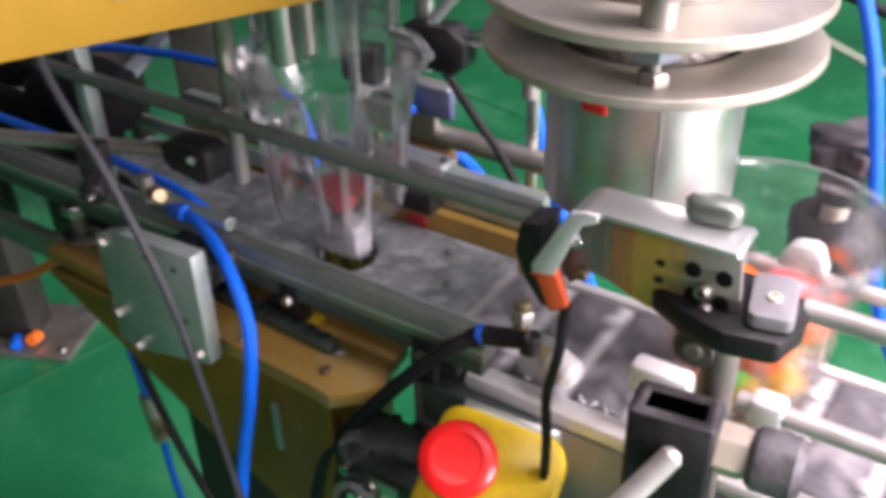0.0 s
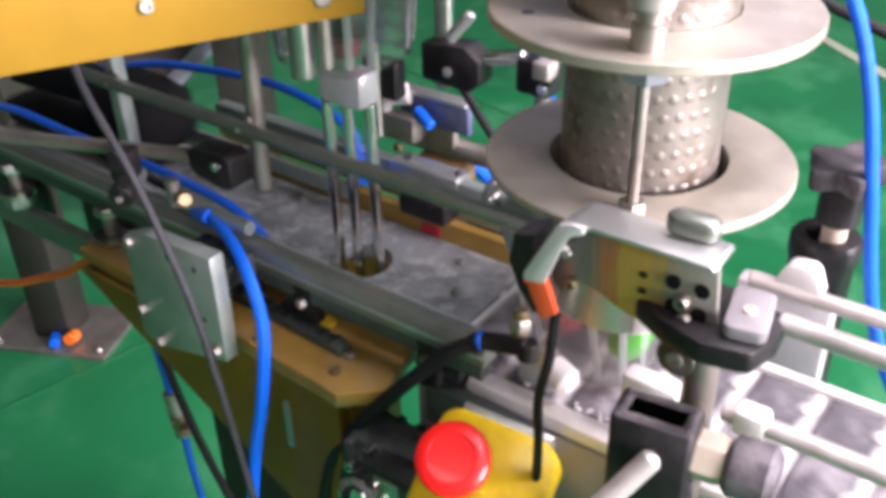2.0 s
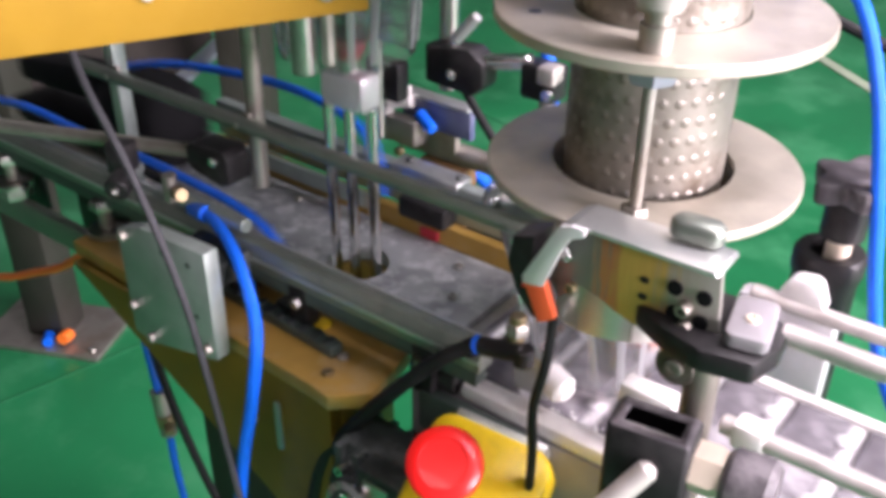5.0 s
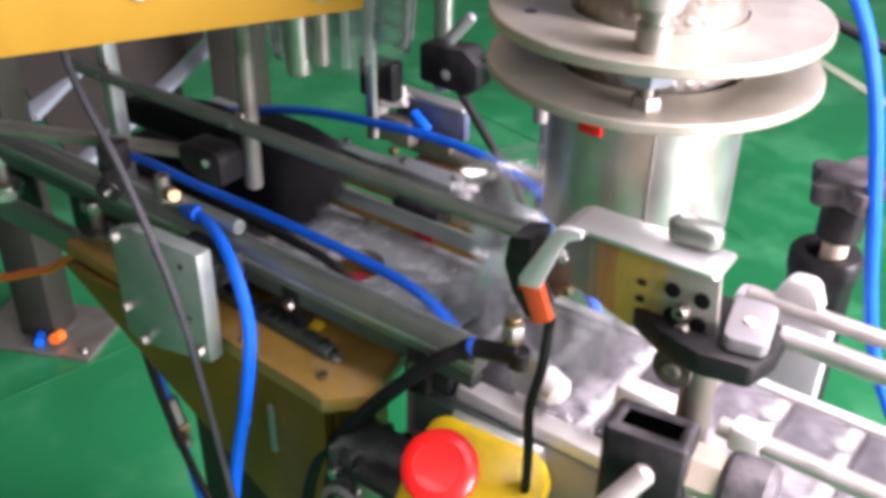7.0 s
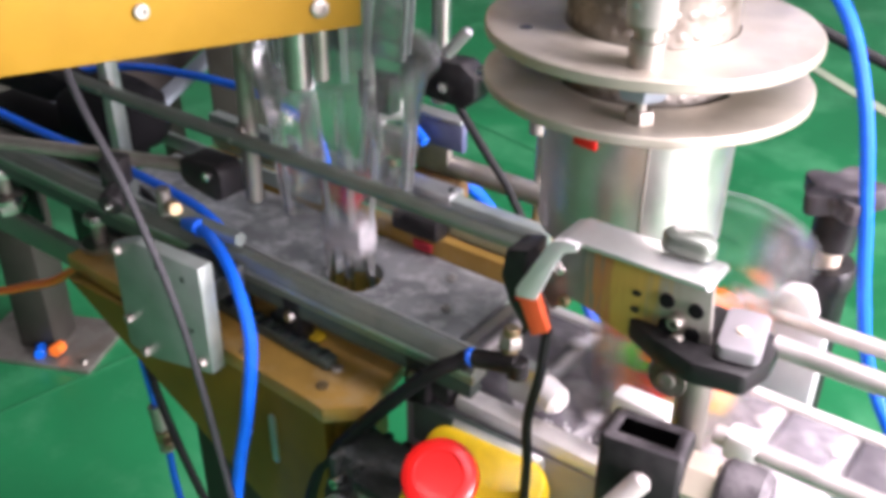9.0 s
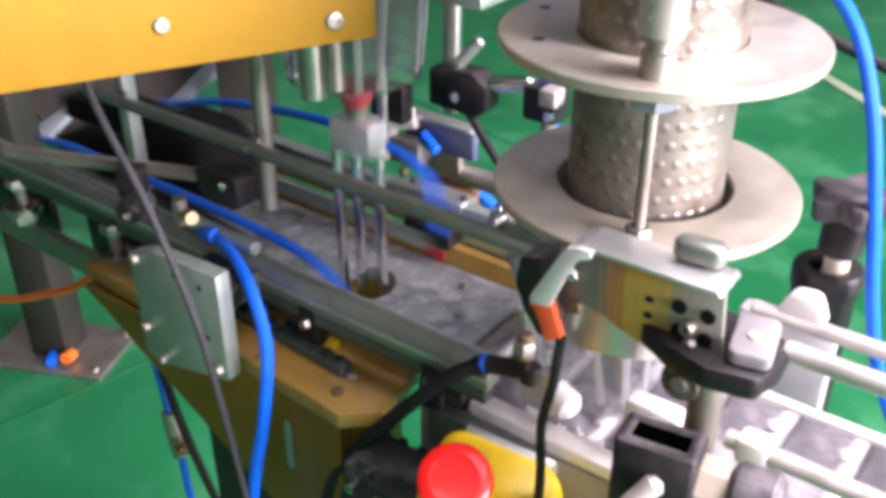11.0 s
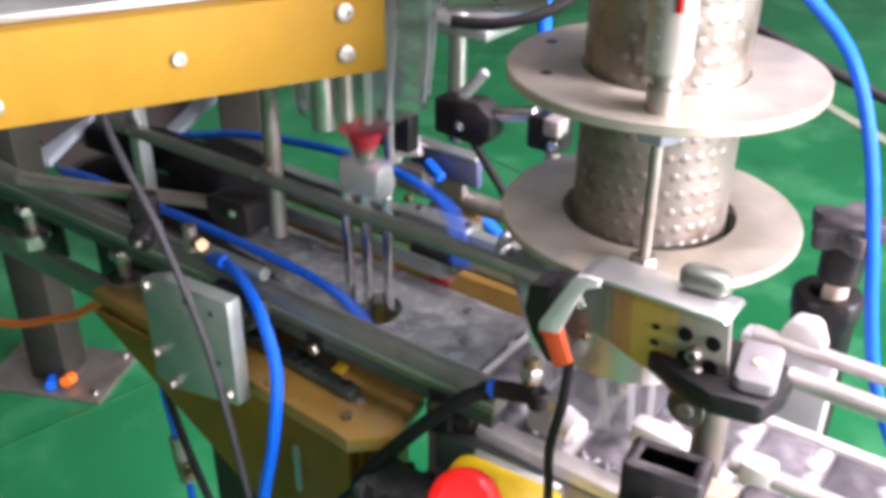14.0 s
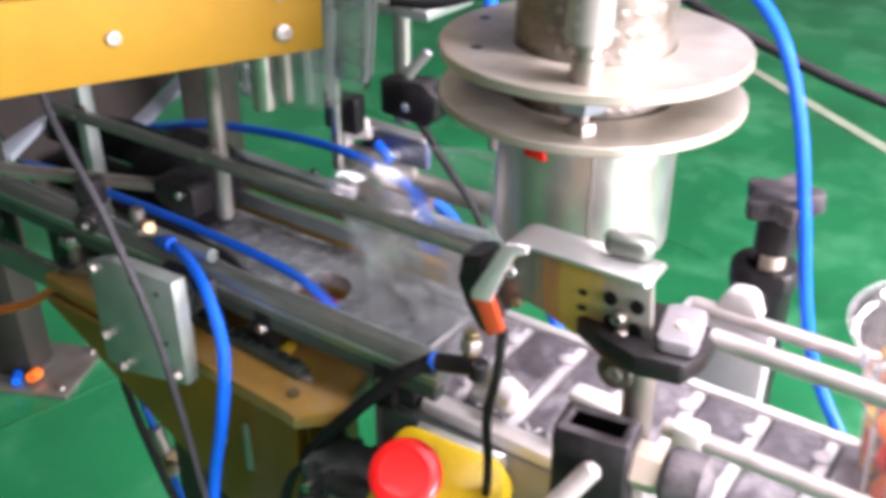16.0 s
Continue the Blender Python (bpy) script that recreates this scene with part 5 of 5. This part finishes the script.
for k in range(-1, 6):
    items = []
    for layer in range(4):
        spread = 0.0228 + 0.0022 * layer
        n = 6
        for j in range(n):
            a = 2 * math.pi * (j / 5) + layer * 0.8 + rng.uniform(-0.15, 0.15)
            rr = 0 if j == 5 else spread * rng.uniform(0.88, 1.05)
            ci = rng.choices(range(6), WEIGHTS[k])[0]
            ob = tagged(new("candy", CANDY_ME[ci]), "glossy " + CANDY_NAMES[ci] + " candy piece in a clear tub", "candy", "candies")
            items.append((ob, (rr * math.cos(a), rr * math.sin(a), 0.0125 + 0.0155 * layer + rng.uniform(0, 0.004)), (rng.uniform(-50, 50), rng.uniform(-50, 50), rng.uniform(0, 80))))
    BATCH[k] = items


# ---- everything that moves ----
def clipped(rows):
    """Keeps rows inside the clip, and adds its two ends."""
    def at(t):
        for (ta, pa), (tb, pb) in zip(rows, rows[1:]):
            if ta <= t <= tb:
                return pa.lerp(pb, (t - ta) / (tb - ta) if tb > ta else 0)
        return rows[0][1] if t < rows[0][0] else rows[-1][1]
    inner = [(t, p) for t, p in rows if 0.02 < t < 15.98]
    return [(0.0, at(0.0)), *inner, (16.0, at(16.0))]


XF, YF, LEAN = -0.217, 0.501, 7.0


def tub_rows(k):
    """Times and places of tub k: waits in the magazine, comes down on the suction cup, is pushed, filled and carried off."""
    t0 = k * T
    rows = []
    for j in range(k, -2, -1):
        z = 0.996 + 0.013 * j
        rows += [(t0 - j * T - 0.42 - T, (HX, HY, z + 0.013)), (t0 - j * T - 0.2 - T, (HX, HY, z))]
    rows = [r for r in rows if r[0] < t0 - 0.6]
    rows += [(t0 - 0.55, (HX, HY, 0.996)), (t0 - 0.43, (HX, HY, 0.9705)), (t0 - 0.33, (HX, HY, 0.9465)), (t0 - 0.23, (HX, HY, 0.9265)), (t0 - 0.13, (HX, HY, 0.9025)), (t0 - 0.05, (HX, HY, 0.8765)), (t0 + 0.02, (HX, HY, 0.864)), (t0 + 0.1, (HX, HY, 0.847)), (t0 + 0.18, (HX, HY, 0.8305)), (t0 + 0.64, (HX, HY, 0.8305)),
             (t0 + 0.74, (HX + 0.035, HY, 0.8305)), (t0 + 0.95, (XF - 0.03, HY, 0.8325)), (t0 + 1.06, (XF, HY, 0.8335)), (t0 + 2.8, (XF, HY, 0.8335)), (t0 + 2.85, (XF + 0.014, HY, 0.8335)), (t0 + 2.95, (XF + 0.055, HY + 0.004, 0.8335)), (t0 + 3.05, (-0.122, HY + 0.01, 0.8335)), (t0 + 3.15, (-0.104, YF, 0.8335)),
             (t0 + 3.38, (-0.078, YF, 0.8335)), (t0 + 3.68, (-0.016, YF, 0.8335))]
    stop = 1.62 - 0.15 * (k + 1)
    rows.append((t0 + 3.68 + (stop + 0.016) / 0.2, (stop, YF, 0.8335)))
    return [(t, Vector(p)) for t, p in rows]


def place(rows, t):
    for (ta, pa), (tb, pb) in zip(rows, rows[1:]):
        if ta <= t <= tb:
            return pa.lerp(pb, (t - ta) / (tb - ta))
    return rows[0][1] if t < rows[0][0] else rows[-1][1]


def tub_pose(k, t, p):
    """Tub k at t, standing at p: it leans back on its edge while it is filled."""
    u = t - k * T
    a = LEAN * max(0.0, min(1.0, (u - 0.95) / 0.11, (3.05 - u) / 0.2))
    return Matrix.Translation(p) @ Matrix.Translation((-0.034, 0, 0)) @ pose(0, 0, 0, 0, -a, 0) @ Matrix.Translation((0.034, 0, 0))


def motions():
    sway = [(0, 0.0), (1.5, 0.007), (2.5, -0.01), (3.5, 0.004), (4.5, -0.02), (5.75, 0.02), (7, 0.026), (8, -0.01), (9, 0.0), (10.2, 0.018), (11.5, -0.012), (12.5, 0.0), (13.5, 0.026), (14.5, -0.022), (15, -0.013), (16, 0.04)]
    walk(BG, [(t, pose(-0.69, 0.455, 0.79, 0, -math.degrees(d / 0.22), 0)) for t, d in sway])
    for k, ob in TUB_OBS.items():
        walk(ob, [(t, tub_pose(k, t, p)) for t, p in clipped(tub_rows(k))])
    for k, items in BATCH.items():
        rows = tub_rows(k)
        for n, (ob, off, turn) in enumerate(items):
            off = Vector(off)
            layer = n // 6
            start = k * T + 1.72 + 0.05 * layer + 0.01 * (n % 6)
            home = Vector((TX + off.x * 0.9, TY + off.y * 0.9, 1.22 + 0.075 * (k + 1) + 0.016 * layer))
            rest = tub_pose(k, start + 0.3, place(rows, start + 0.3)) @ off
            path = [(start - 1, home), (start, home), (start + 0.1, home.lerp(rest, 0.2)), (start + 0.2, home.lerp(rest, 0.6)), (start + 0.28, rest)]
            path += [(t, tub_pose(k, t, p) @ off) for t, p in rows if t > start + 0.3]
            walk(ob, [(t, Matrix.Translation(p) @ pose(0, 0, 0, *turn)) for t, p in clipped(path)])
    rows = []
    for c in range(-1, 6):
        t0 = c * T
        rows += [(t0 + 0.02, 0.8835), (t0 + 0.1, 0.8665), (t0 + 0.2, 0.845), (t0 + 0.28, 0.828), (t0 + 0.36, 0.81), (t0 + 1.36, 0.81), (t0 + 1.5, 0.868), (t0 + 1.66, 0.915), (t0 + 1.82, 0.962), (t0 + 1.95, 1.004), (t0 + 2.02, 1.0155), (t0 + 2.48, 1.0155), (t0 + 2.6, 0.99), (t0 + 2.7, 0.966), (t0 + 2.8, 0.946), (t0 + 2.9, 0.922), (t0 + 2.98, 0.896)]
    walk(SU, [(t, Matrix.Translation(p)) for t, p in clipped([(t, Vector((HX, HY, z))) for t, z in rows])])
    rows = []
    for c in range(-1, 6):
        t0 = c * T
        rows += [(t0 + 0.62, -0.645), (t0 + 0.72, -0.61), (t0 + 0.95, -0.435), (t0 + 1.06, -0.41), (t0 + 1.64, -0.41), (t0 + 1.76, -0.44), (t0 + 1.98, -0.60), (t0 + 2.12, -0.645)]
    walk(PU, [(t, Matrix.Translation(p)) for t, p in clipped([(t, Vector((x, HY, 0.8305))) for t, x in rows])])
    rows = []
    for c in range(-1, 6):
        t0 = c * T
        rows += [(t0 + 1.18, 1.046), (t0 + 1.23, 1.039), (t0 + 1.36, 0.992), (t0 + 1.42, 0.986), (t0 + 2.68, 0.986), (t0 + 2.73, 0.993), (t0 + 2.84, 1.039), (t0 + 2.89, 1.046)]
    walk(LF, [(t, Matrix.Translation(p)) for t, p in clipped([(t, Vector((TX, TY, z))) for t, z in rows])])
    span = X1 - X0
    loop = 2 * span + 2 * math.pi * RS
    zc = ZT - RS
    for i, s in enumerate(SLATS):
        keys = []
        for n in range(81):
            t = n * 0.2
            d = (i * loop / NS + 0.2 * t) % loop
            if d < span:
                m = Matrix.Translation((X0 + d, 0.4825, ZT))
            elif d < span + math.pi * RS:
                a = (d - span) / RS
                m = Matrix.Translation((X1 + RS * math.sin(a), 0.4825, zc + RS * math.cos(a))) @ pose(0, 0, 0, 0, math.degrees(a), 0)
            elif d < 2 * span + math.pi * RS:
                m = Matrix.Translation((X1 - (d - span - math.pi * RS), 0.4825, zc - RS)) @ pose(0, 0, 0, 0, 180, 0)
            else:
                a = math.pi + (d - 2 * span - math.pi * RS) / RS
                m = Matrix.Translation((X0 + RS * math.sin(a), 0.4825, zc + RS * math.cos(a))) @ pose(0, 0, 0, 0, math.degrees(a), 0)
            keys.append((t, m))
        walk(s, keys)


motions()
